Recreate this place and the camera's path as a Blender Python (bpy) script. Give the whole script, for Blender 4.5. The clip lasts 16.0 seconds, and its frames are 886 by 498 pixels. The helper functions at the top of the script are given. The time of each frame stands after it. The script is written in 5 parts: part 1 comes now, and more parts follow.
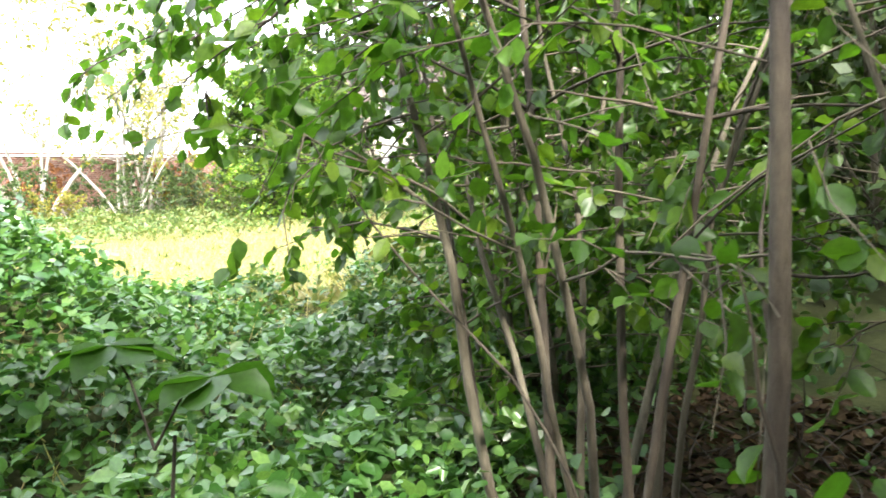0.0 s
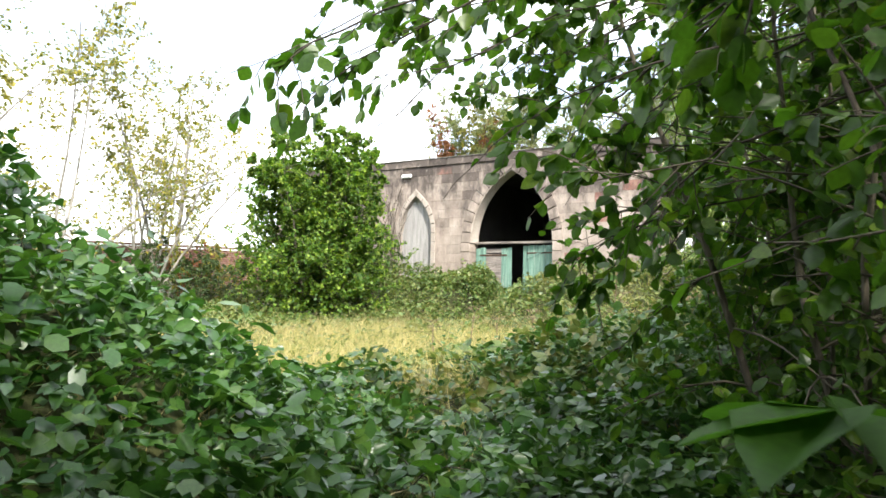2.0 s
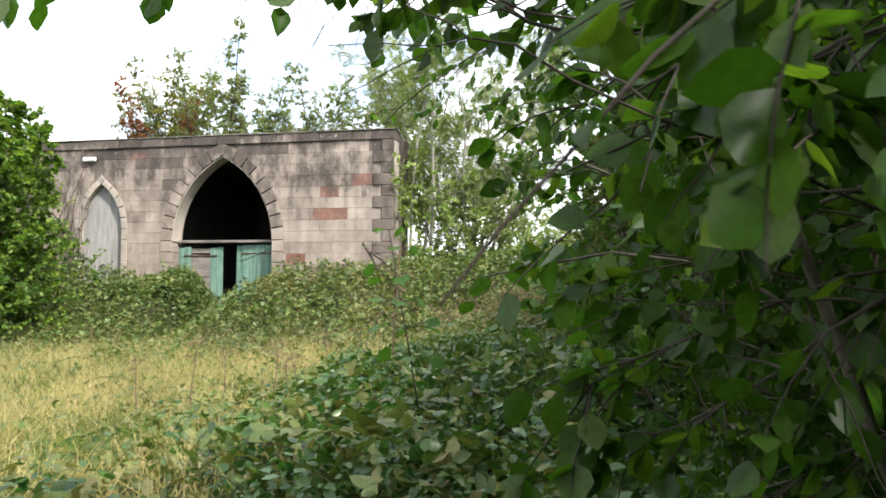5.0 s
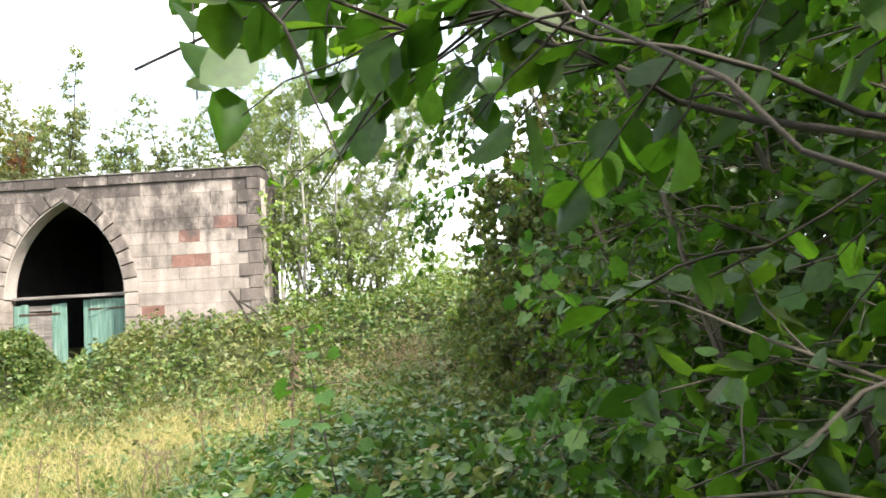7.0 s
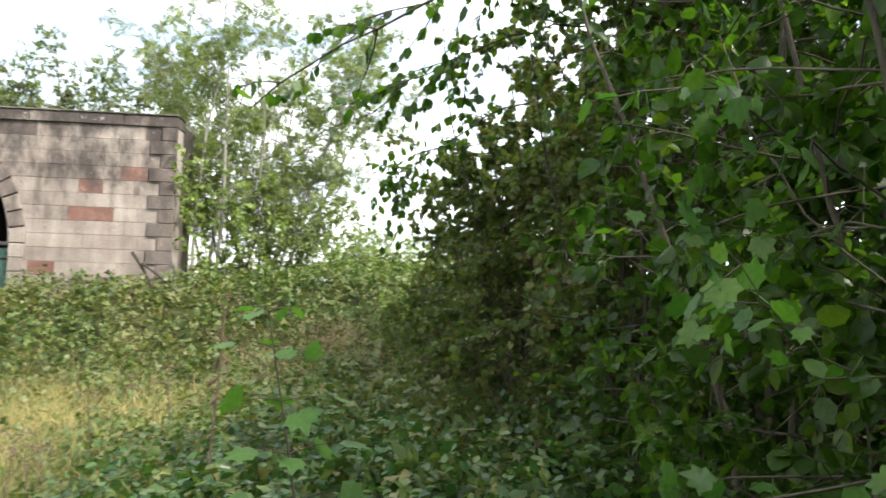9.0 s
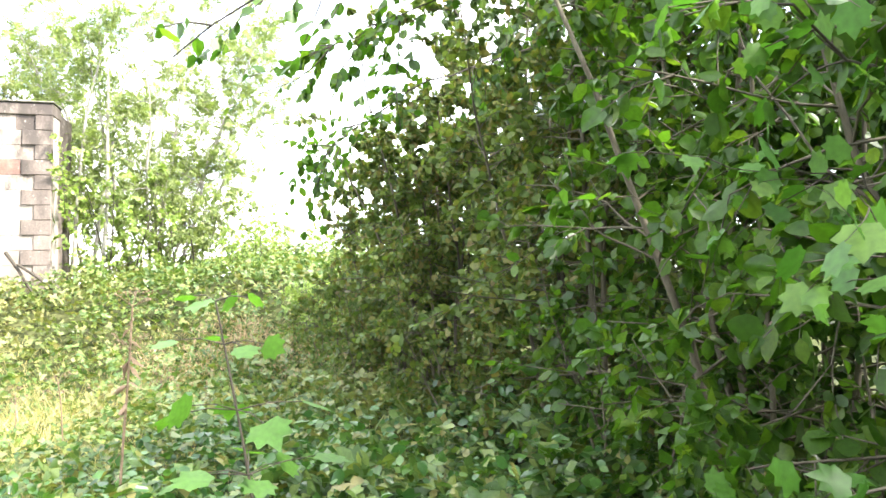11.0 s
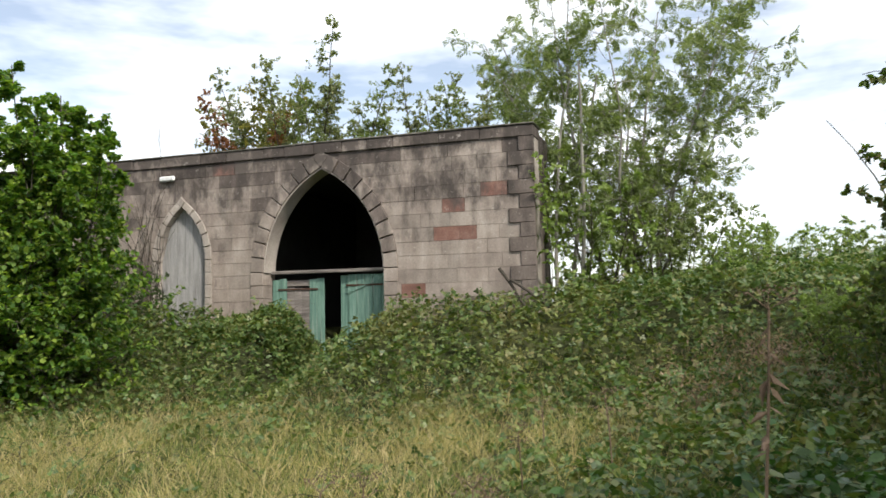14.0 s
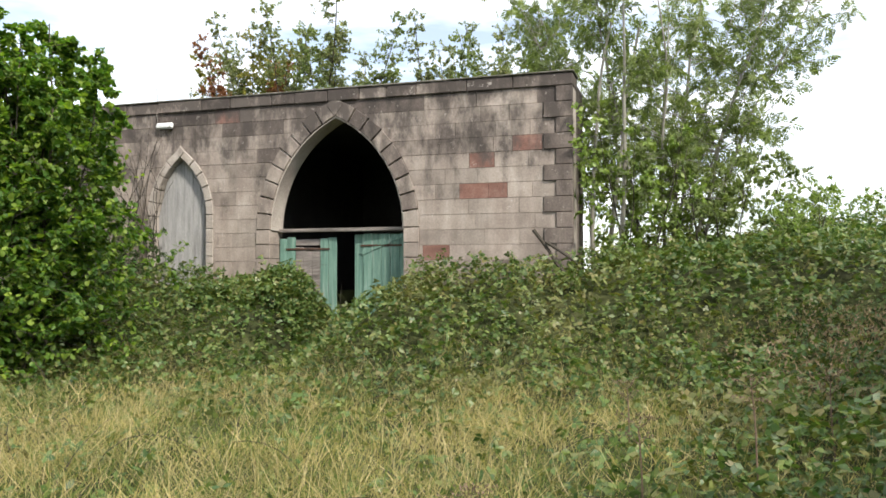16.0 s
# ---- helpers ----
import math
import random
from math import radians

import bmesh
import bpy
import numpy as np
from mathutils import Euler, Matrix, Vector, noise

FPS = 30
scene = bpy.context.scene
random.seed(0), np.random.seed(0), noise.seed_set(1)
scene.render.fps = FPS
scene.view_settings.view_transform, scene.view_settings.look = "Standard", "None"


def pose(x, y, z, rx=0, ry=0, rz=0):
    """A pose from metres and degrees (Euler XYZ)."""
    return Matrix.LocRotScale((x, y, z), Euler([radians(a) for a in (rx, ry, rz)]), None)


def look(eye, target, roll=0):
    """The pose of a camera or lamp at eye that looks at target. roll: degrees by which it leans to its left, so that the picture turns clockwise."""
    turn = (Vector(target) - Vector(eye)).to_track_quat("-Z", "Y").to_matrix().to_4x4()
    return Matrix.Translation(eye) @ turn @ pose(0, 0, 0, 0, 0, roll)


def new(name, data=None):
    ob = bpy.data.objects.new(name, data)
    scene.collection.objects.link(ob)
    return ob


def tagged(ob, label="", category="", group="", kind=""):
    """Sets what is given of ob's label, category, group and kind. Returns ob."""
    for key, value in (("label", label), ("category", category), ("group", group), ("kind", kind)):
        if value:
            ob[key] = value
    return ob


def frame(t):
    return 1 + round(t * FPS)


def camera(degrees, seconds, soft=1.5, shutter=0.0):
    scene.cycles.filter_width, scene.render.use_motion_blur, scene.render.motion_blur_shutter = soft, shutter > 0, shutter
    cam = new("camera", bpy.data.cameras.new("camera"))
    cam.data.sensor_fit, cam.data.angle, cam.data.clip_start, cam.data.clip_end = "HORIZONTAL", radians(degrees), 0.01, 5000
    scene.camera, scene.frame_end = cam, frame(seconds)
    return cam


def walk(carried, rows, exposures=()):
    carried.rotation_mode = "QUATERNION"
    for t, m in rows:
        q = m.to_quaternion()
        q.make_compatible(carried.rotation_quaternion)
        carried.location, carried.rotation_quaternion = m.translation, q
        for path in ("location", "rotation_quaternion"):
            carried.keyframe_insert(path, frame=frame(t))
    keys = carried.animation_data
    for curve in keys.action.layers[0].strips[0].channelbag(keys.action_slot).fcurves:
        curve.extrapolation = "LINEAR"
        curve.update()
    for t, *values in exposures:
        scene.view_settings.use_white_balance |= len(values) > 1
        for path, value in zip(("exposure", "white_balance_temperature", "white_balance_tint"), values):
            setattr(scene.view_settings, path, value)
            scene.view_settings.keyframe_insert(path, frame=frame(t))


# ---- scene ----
cam = camera(59.2, 16.0, 1.6, 0.2)
EXPOSURES = [(0, 3.35), (1.0, 3.1), (1.5, 2.65), (2.0, 2.05), (2.5, 1.7), (3.5, 1.4), (4.2, 1.4), (6.3, 2.1), (7.2, 2.2), (8, 1.8), (9.2, 1.65), (10.4, 2.5), (11.3, 3.4), (11.6, 2.95), (12.1, 2.2), (12.6, 1.42), (13.2, .82), (14.5, .85), (16, 1.15)]
PATH = [
    (0, (13.837, -21.541, 0.681), (12.683, -19.917, 0.505), -0.6),
    (0.5, (13.507, -21.477, 0.513), (12.268, -19.917, 0.347), 0.3),
    (1, (12.886, -21.653, 0.498), (11.802, -19.976, 0.392), 0.1),
    (1.5, (12.382, -21.584, 0.319), (11.256, -19.931, 0.275), 1.2),
    (2, (11.872, -21.318, 0.341), (10.748, -19.668, 0.447), 1.2),
    (2.5, (11.563, -21.073, 0.375), (10.478, -19.395, 0.449), 0.1),
    (3, (11.08, -20.665, 0.386), (10.28, -18.839, 0.548), -2.4),
    (3.5, (10.779, -20.294, 0.495), (10.105, -18.416, 0.63), -2.8),
    (4, (10.59, -19.969, 0.526), (9.983, -18.07, 0.676), -2.9),
    (4.2, (10.527, -19.834, 0.534), (9.921, -17.93, 0.638), -1.9),
    (6.3, (9.73, -18.46, 1.134), (9.649, -16.464, 1.234), 0.5),
    (6.5, (9.719, -18.384, 1.144), (9.66, -16.386, 1.233), 0.1),
    (7, (9.629, -18.303, 1.181), (9.559, -16.309, 1.325), -3.2),
    (7.5, (9.539, -18.241, 1.179), (9.359, -16.255, 1.329), -2.2),
    (8, (9.524, -17.953, 1.131), (9.304, -15.969, 1.257), -1.3),
    (8.5, (9.398, -17.522, 1.083), (9.281, -15.527, 1.164), 1.4),
    (9, (9.105, -17.019, 1.191), (9.267, -15.028, 1.299), 1.9),
    (9.2, (9.027, -16.914, 1.179), (9.314, -14.939, 1.304), 2.8),
    (11.5, (8.772, -16.35, 1.12), (9.207, -14.399, 1.205), -0.4),
    (12, (8.557, -16.1, 1.07), (8.68, -14.107, 1.181), 1.2),
    (12.5, (8.386, -16.032, 1.071), (8.331, -14.037, 1.202), -1.5),
    (13, (8.271, -15.943, 1.099), (8.006, -13.967, 1.257), 0.4),
    (13.5, (8.099, -15.919, 1.08), (7.629, -13.981, 1.236), -0.0),
    (14, (7.845, -15.503, 1.07), (7.217, -13.609, 1.215), -1.2),
    (14.5, (7.749, -15.198, 1.062), (7.056, -13.326, 1.195), -0.2),
    (15, (7.474, -14.949, 1.038), (6.805, -13.068, 1.158), 0.3),
    (15.5, (7.099, -14.73, 1.025), (6.47, -12.835, 1.126), -1.4),
    (16, (6.652, -14.459, 1.046), (6.06, -12.55, 1.102), -0.1),
]
walk(cam, [(t, look(eye, target, roll)) for t, eye, target, roll in PATH], EXPOSURES)

# ---- world, sun ----
SUN_AZ, SUN_EL = radians(-38), radians(46)          # azimuth from +x towards +y
world = bpy.data.worlds.new("sky")
scene.world = world
world.use_nodes = True
wn, wl = world.node_tree.nodes, world.node_tree.links
wn.clear()
w_out = wn.new("ShaderNodeOutputWorld")
w_bg = wn.new("ShaderNodeBackground")
w_sky = wn.new("ShaderNodeTexSky")
w_sky.sky_type = "NISHITA"
w_sky.sun_disc = False
w_sky.sun_elevation = SUN_EL
w_sky.sun_rotation = radians(90) - SUN_AZ
w_co = wn.new("ShaderNodeTexCoord")
w_map = wn.new("ShaderNodeMapping")
w_map.inputs["Scale"].default_value = (1.2, 1.2, 4.5)
w_noise = wn.new("ShaderNodeTexNoise")
w_noise.inputs["Scale"].default_value = 1.6
w_noise.inputs["Detail"].default_value = 6
w_noise.inputs["Roughness"].default_value = 0.55
w_ramp = wn.new("ShaderNodeValToRGB")
w_ramp.color_ramp.elements[0].position = 0.4
w_ramp.color_ramp.elements[0].color = (0.2, 0.2, 0.2, 1)
w_ramp.color_ramp.elements[1].position = 0.6
w_ramp.color_ramp.elements[1].color = (1, 1, 1, 1)
w_mix = wn.new("ShaderNodeMix")
w_mix.data_type = "RGBA"
w_mix.inputs["B"].default_value = (11.0, 11.3, 11.6, 1)   # bright cloud cover
wl.new(w_co.outputs["Generated"], w_map.inputs["Vector"])
wl.new(w_map.outputs["Vector"], w_noise.inputs["Vector"])
wl.new(w_noise.outputs["Fac"], w_ramp.inputs["Fac"])
wl.new(w_ramp.outputs["Color"], w_mix.inputs["Factor"])
wl.new(w_sky.outputs["Color"], w_mix.inputs["A"])
wl.new(w_mix.outputs["Result"], w_bg.inputs["Color"])
w_bg.inputs["Strength"].default_value = 0.088
wl.new(w_bg.outputs["Background"], w_out.inputs["Surface"])

sun_data = bpy.data.lights.new("sun", "SUN")
sun_data.energy, sun_data.angle, sun_data.color = 2.8, radians(6), (1.0, 0.95, 0.86)
sun_way = Vector((math.cos(SUN_EL) * math.cos(SUN_AZ), math.cos(SUN_EL) * math.sin(SUN_AZ), math.sin(SUN_EL)))
sun = new("sun", sun_data)
sun.matrix_world = look(sun_way * 60, (0, 0, 0))


# ---- materials ----
def material(name):
    m = bpy.data.materials.new(name)
    m.use_nodes = True
    nt = m.node_tree
    return m, nt.nodes, nt.links, nt.nodes["Principled BSDF"], nt.nodes["Material Output"]


def node(nodes, kind, **sockets):
    n = nodes.new(kind)
    for key, value in sockets.items():
        n.inputs[key.replace("_", " ")].default_value = value
    return n


def ramp_node(nodes, stops):
    n = nodes.new("ShaderNodeValToRGB")
    els = n.color_ramp.elements
    while len(els) < len(stops):
        els.new(0.5)
    for el, (pos, col) in zip(els, stops):
        el.position, el.color = pos, (*col, 1)
    return n


def mix_node(nodes, links, a, b, fac, blend="MIX"):
    n = nodes.new("ShaderNodeMix")
    n.data_type, n.blend_type = "RGBA", blend
    for sock, value in (("A", a), ("B", b), ("Factor", fac)):
        if hasattr(value, "links"):
            links.new(value, n.inputs[sock])
        elif sock == "Factor":
            n.inputs["Factor"].default_value = value
        else:
            n.inputs[sock].default_value = (*value, 1)
    return n.outputs["Result"]


def leaf_material(name, cols, glow=0.35, rough=0.5, gloss=0.35, patch=None, patch_scale=0.55):
    """Leaves: each one of its own shade, with light passing through."""
    m, nodes, links, bsdf, out = material(name)
    geo = nodes.new("ShaderNodeNewGeometry")
    n = len(cols)
    rmp = ramp_node(nodes, [(i / max(1, n - 1), c) for i, c in enumerate(cols)])
    links.new(geo.outputs["Random Per Island"], rmp.inputs["Fac"])
    co = nodes.new("ShaderNodeTexCoord")
    tex = node(nodes, "ShaderNodeTexNoise", Scale=1.1, Detail=3.0)
    links.new(co.outputs["Object"], tex.inputs["Vector"])
    tone = ramp_node(nodes, [(0.3, (0.72, 0.74, 0.7)), (0.7, (1.15, 1.12, 1.0))])
    links.new(tex.outputs["Fac"], tone.inputs["Fac"])
    col = mix_node(nodes, links, rmp.outputs["Color"], tone.outputs["Color"], 1.0, "MULTIPLY")
    if patch:
        spot = node(nodes, "ShaderNodeTexNoise", Scale=patch_scale, Detail=4.0, Roughness=0.7)
        links.new(co.outputs["Object"], spot.inputs["Vector"])
        amount = ramp_node(nodes, [(0.53, (0, 0, 0)), (0.68, (0.75, 0.75, 0.75))])
        links.new(spot.outputs["Fac"], amount.inputs["Fac"])
        col = mix_node(nodes, links, col, patch, amount.outputs["Color"])
    fine = node(nodes, "ShaderNodeTexNoise", Scale=70.0, Detail=2.0)
    links.new(co.outputs["Object"], fine.inputs["Vector"])
    vein = ramp_node(nodes, [(0.3, (0.8, 0.8, 0.8)), (0.7, (1.12, 1.12, 1.12))])
    links.new(fine.outputs["Fac"], vein.inputs["Fac"])
    col = mix_node(nodes, links, col, vein.outputs["Color"], 1.0, "MULTIPLY")
    links.new(col, bsdf.inputs["Base Color"])
    bsdf.inputs["Roughness"].default_value = rough
    bsdf.inputs["Specular IOR Level"].default_value = gloss
    tr = nodes.new("ShaderNodeBsdfTranslucent")
    lit = mix_node(nodes, links, col, (1.45, 1.62, 0.65), 1.0, "MULTIPLY")
    links.new(lit, tr.inputs["Color"])
    sh = nodes.new("ShaderNodeMixShader")
    sh.inputs["Fac"].default_value = glow
    links.new(bsdf.outputs["BSDF"], sh.inputs[1])
    links.new(tr.outputs["BSDF"], sh.inputs[2])
    links.new(sh.outputs["Shader"], out.inputs["Surface"])
    return m


def rough_material(name, cols, scale=4.0, fine=40.0, rough=0.85, bump=0.3, stretch=(1, 1, 1), by_object=0.0, metal=0.0, streak=0.0, even=False, spec=0.5, soot=None, grain=0.2):
    """Weathered surface: stains at a large scale, grain at a small one."""
    m, nodes, links, bsdf, out = material(name)
    co = nodes.new("ShaderNodeTexCoord")
    mp = nodes.new("ShaderNodeMapping")
    mp.inputs["Scale"].default_value = stretch
    geo = nodes.new("ShaderNodeNewGeometry")
    links.new(geo.outputs["Position"], mp.inputs["Vector"])
    big = node(nodes, "ShaderNodeTexNoise", Scale=scale, Detail=5.0, Roughness=0.6)
    links.new(mp.outputs["Vector"], big.inputs["Vector"])
    n = len(cols)
    rmp = ramp_node(nodes, [(0.28 + 0.44 * i / max(1, n - 1), c) for i, c in enumerate(cols)])
    links.new(big.outputs["Fac"], rmp.inputs["Fac"])
    sml = node(nodes, "ShaderNodeTexNoise", Scale=fine, Detail=4.0, Roughness=0.65)
    links.new(geo.outputs["Position"] if even else mp.outputs["Vector"], sml.inputs["Vector"])
    tone = ramp_node(nodes, [(0.3, (1 - grain * 1.25,) * 3), (0.7, (1 + grain * .75,) * 3)])
    links.new(sml.outputs["Fac"], tone.inputs["Fac"])
    col = mix_node(nodes, links, rmp.outputs["Color"], tone.outputs["Color"], 1.0, "MULTIPLY")
    if streak:
        runs = nodes.new("ShaderNodeMapping")
        runs.inputs["Scale"].default_value = (2.6, 2.6, 0.22)
        links.new(geo.outputs["Position"], runs.inputs["Vector"])
        st = node(nodes, "ShaderNodeTexNoise", Scale=1.0, Detail=4.0, Roughness=0.55)
        links.new(runs.outputs["Vector"], st.inputs["Vector"])
        dirt = ramp_node(nodes, [(0.3, (1 - streak,) * 3), (0.58, (1.0,) * 3)])
        links.new(st.outputs["Fac"], dirt.inputs["Fac"])
        col = mix_node(nodes, links, col, dirt.outputs["Color"], 1.0, "MULTIPLY")
    if soot:
        low, high, colour = soot
        axes = nodes.new("ShaderNodeSeparateXYZ")
        links.new(geo.outputs["Position"], axes.inputs["Vector"])
        rise = node(nodes, "ShaderNodeMapRange")
        rise.clamp = False
        rise.inputs["From Min"].default_value, rise.inputs["From Max"].default_value = low, high
        links.new(axes.outputs["Z"], rise.inputs["Value"])
        drip = nodes.new("ShaderNodeMapping")
        drip.inputs["Scale"].default_value = (1.5, 1.5, 0.8)
        links.new(geo.outputs["Position"], drip.inputs["Vector"])
        blot = node(nodes, "ShaderNodeTexNoise", Scale=1.3, Detail=6.0, Roughness=0.68)
        links.new(drip.outputs["Vector"], blot.inputs["Vector"])
        spread = node(nodes, "ShaderNodeMath")
        spread.operation = "MULTIPLY_ADD"
        spread.inputs[1].default_value = 3.0
        links.new(blot.outputs["Fac"], spread.inputs[0])
        links.new(rise.outputs["Result"], spread.inputs[2])
        black = ramp_node(nodes, [(0.0, (0, 0, 0)), (1.0, (0.88, 0.88, 0.88))])
        scale_down = node(nodes, "ShaderNodeMapRange")
        scale_down.inputs["From Min"].default_value, scale_down.inputs["From Max"].default_value = 1.62, 2.15
        links.new(spread.outputs["Value"], scale_down.inputs["Value"])
        links.new(scale_down.outputs["Result"], black.inputs["Fac"])
        col = mix_node(nodes, links, col, colour, black.outputs["Color"])
        crust = node(nodes, "ShaderNodeTexNoise", Scale=7.0, Detail=7.0, Roughness=0.75)
        links.new(geo.outputs["Position"], crust.inputs["Vector"])
        lime = ramp_node(nodes, [(0.6, (0, 0, 0)), (0.68, (0.55, 0.55, 0.55))])
        links.new(crust.outputs["Fac"], lime.inputs["Fac"])
        col = mix_node(nodes, links, col, (0.5, 0.46, 0.41), lime.outputs["Color"])
    if by_object:
        info = nodes.new("ShaderNodeObjectInfo")
        v = ramp_node(nodes, [(0, (1 - by_object,) * 3), (1, (1 + by_object,) * 3)])
        links.new(info.outputs["Random"], v.inputs["Fac"])
        col = mix_node(nodes, links, col, v.outputs["Color"], 1.0, "MULTIPLY")
    links.new(col, bsdf.inputs["Base Color"])
    bsdf.inputs["Roughness"].default_value = rough
    bsdf.inputs["Metallic"].default_value = metal
    bsdf.inputs["Specular IOR Level"].default_value = spec
    bp = node(nodes, "ShaderNodeBump", Strength=bump, Distance=0.02)
    links.new(sml.outputs["Fac"], bp.inputs["Height"])
    links.new(bp.outputs["Normal"], bsdf.inputs["Normal"])
    return m


LEAF_HAZEL = leaf_material("hazel leaf", [(0.03, 0.075, 0.01), (0.042, 0.1, 0.012), (0.06, 0.13, 0.016), (0.1, 0.16, 0.02)], 0.55, 0.4, 0.42)
LEAF_SAPLING = leaf_material("sapling leaf", [(0.12, 0.15, 0.075), (0.18, 0.21, 0.11), (0.25, 0.28, 0.16), (0.28, 0.25, 0.13)], 0.45)
# bramble green without the yellows, also darkened to carry the hedge's shade
LEAF_SHADED = leaf_material("shaded bramble leaf", [(0.026, 0.075, 0.018), (0.04, 0.105, 0.022), (0.06, 0.14, 0.028), (0.1, 0.19, 0.04)], 0.34, 0.36, 0.5)
LEAF_OLIVE = leaf_material("olive leaf", [(0.05, 0.085, 0.025), (0.085, 0.13, 0.035), (0.13, 0.17, 0.045), (0.16, 0.13, 0.055)], 0.42, 0.5, 0.35)
SEED_HEAD = leaf_material("faded seed head", [(0.2, 0.14, 0.1), (0.3, 0.21, 0.16), (0.38, 0.28, 0.22)], 0.25, 0.7, 0.1)
LEAF_BUSH = leaf_material("hornbeam leaf", [(0.05, 0.11, 0.022), (0.08, 0.165, 0.03), (0.15, 0.24, 0.04), (0.25, 0.33, 0.055)], 0.45)
LEAF_ASH = leaf_material("ash leaf", [(0.12, 0.16, 0.06), (0.18, 0.225, 0.09), (0.26, 0.3, 0.14)], 0.42)
LEAF_DARK = leaf_material("dark leaf", [(0.03, 0.055, 0.02), (0.05, 0.085, 0.025), (0.08, 0.115, 0.035)], 0.3)
LEAF_RED = leaf_material("russet leaf", [(0.16, 0.06, 0.03), (0.24, 0.09, 0.04), (0.3, 0.14, 0.06)], 0.3)
LEAF_DEAD = leaf_material("fallen leaf", [(0.02, 0.013, 0.008), (0.045, 0.028, 0.017), (0.08, 0.052, 0.03)], 0.1, 0.8, 0.15)
LEAF_GOLD = leaf_material("yellowing leaf", [(0.1, 0.13, 0.03), (0.2, 0.19, 0.04), (0.34, 0.28, 0.05)], 0.35)
LEAF_PALE = leaf_material("pale leaf", [(0.15, 0.22, 0.06), (0.21, 0.29, 0.08), (0.29, 0.35, 0.12)], 0.4)
LEAF_BRAMBLE = leaf_material("bramble leaf", [(0.045, 0.088, 0.024), (0.07, 0.122, 0.034), (0.105, 0.165, 0.045), (0.16, 0.205, 0.06), (0.19, 0.165, 0.065)], 0.28, 0.45, 0.4, (0.19, 0.155, 0.065))
LEAF_CHESTNUT = leaf_material("chestnut leaf", [(0.028, 0.075, 0.011), (0.04, 0.1, 0.014)], 0.45, 0.5, 0.3)
LEAF_IVY = leaf_material("ivy leaf", [(0.02, 0.065, 0.017), (0.034, 0.095, 0.022), (0.055, 0.135, 0.028), (0.085, 0.155, 0.04)], 0.32, 0.33, 0.5)
LEAF_MAPLE = leaf_material("maple leaf", [(0.04, 0.11, 0.022), (0.065, 0.155, 0.028), (0.11, 0.2, 0.035)], 0.42)
GRASS_DRY = leaf_material("dry grass", [(0.3, 0.26, 0.11), (0.48, 0.39, 0.21), (0.6, 0.48, 0.31), (0.24, 0.24, 0.09)], 0.35, 0.6, 0.2)
GRASS_GREEN = leaf_material("green grass", [(0.08, 0.15, 0.035), (0.14, 0.19, 0.05), (0.22, 0.23, 0.08)], 0.35, 0.55, 0.25)
BARK = rough_material("bark", [(0.04, 0.033, 0.022), (0.075, 0.063, 0.042), (0.13, 0.115, 0.08)], 6, 60, 0.9, 0.5, (1, 1, 0.3))
BARK_BROWN = rough_material("brown bark", [(0.02, 0.014, 0.009), (0.045, 0.034, 0.022), (0.09, 0.074, 0.048)], 7, 60, 0.85, 0.5, (1, 1, 0.35))
BARK_PALE = rough_material("pale bark", [(0.14, 0.13, 0.1), (0.25, 0.23, 0.19), (0.33, 0.31, 0.27)], 7, 60, 0.9, 0.4, (1, 1, 0.3))
DEAD_STEM = rough_material("dead stem", [(0.12, 0.08, 0.05), (0.22, 0.15, 0.1)], 8, 60, 0.9, 0.3)
TWIG = rough_material("twig", [(0.022, 0.017, 0.011), (0.055, 0.042, 0.028)], 9, 80, 0.85, 0.3)
SOIL = rough_material("soil", [(0.02, 0.022, 0.011), (0.045, 0.052, 0.02), (0.085, 0.088, 0.036)], 1.2, 25, 0.95, 0.8, spec=0.08)


# ---- mesh helpers ----
RNG = np.random.default_rng(7)


def mesh_of(name, verts, tris):
    """A mesh from arrays of corners and triangles."""
    me = bpy.data.meshes.new(name)
    verts, tris = np.asarray(verts, np.float32), np.asarray(tris, np.int32)
    me.vertices.add(len(verts))
    me.vertices.foreach_set("co", verts.ravel())
    me.loops.add(tris.size)
    me.loops.foreach_set("vertex_index", tris.ravel())
    me.polygons.add(len(tris))
    me.polygons.foreach_set("loop_start", np.arange(0, tris.size, 3, dtype=np.int32))
    me.update(calc_edges=True)
    return me


def obj(name, me, mat, parent=None, label=""):
    if not me.materials:
        me.materials.append(mat)
    ob = new(name, me)
    if me.materials[0] != mat:
        ob.material_slots[0].link = "OBJECT"
        ob.material_slots[0].material = mat
    if parent is not None:
        ob.parent = parent
    if label:
        ob["label"] = label
    return ob


def part(name, bm, mat, parent, label="", smooth=False):
    me = bpy.data.meshes.new(name)
    bmesh.ops.recalc_face_normals(bm, faces=bm.faces)
    bm.to_mesh(me)
    bm.free()
    if smooth:
        me.shade_smooth()
    return obj(name, me, mat, parent, label)


def empty(name, m, label, category, group="", kind=""):
    ob = new(name)
    ob.empty_display_size = 0.2
    ob.matrix_world = m
    return tagged(ob, label, category, group, kind)


def box_bm(size, centre=(0, 0, 0), bevel=0.0, bm=None):
    own = bmesh.new()
    bmesh.ops.create_cube(own, size=1.0)
    for v in own.verts:
        v.co = Vector((v.co.x * size[0], v.co.y * size[1], v.co.z * size[2]))
    if bevel:
        bmesh.ops.bevel(own, geom=own.edges[:], offset=bevel, segments=1, affect="EDGES")
    for v in own.verts:
        v.co += Vector(centre)
    return own


def unit(a):
    return a / np.maximum(np.linalg.norm(a, axis=-1, keepdims=True), 1e-9)


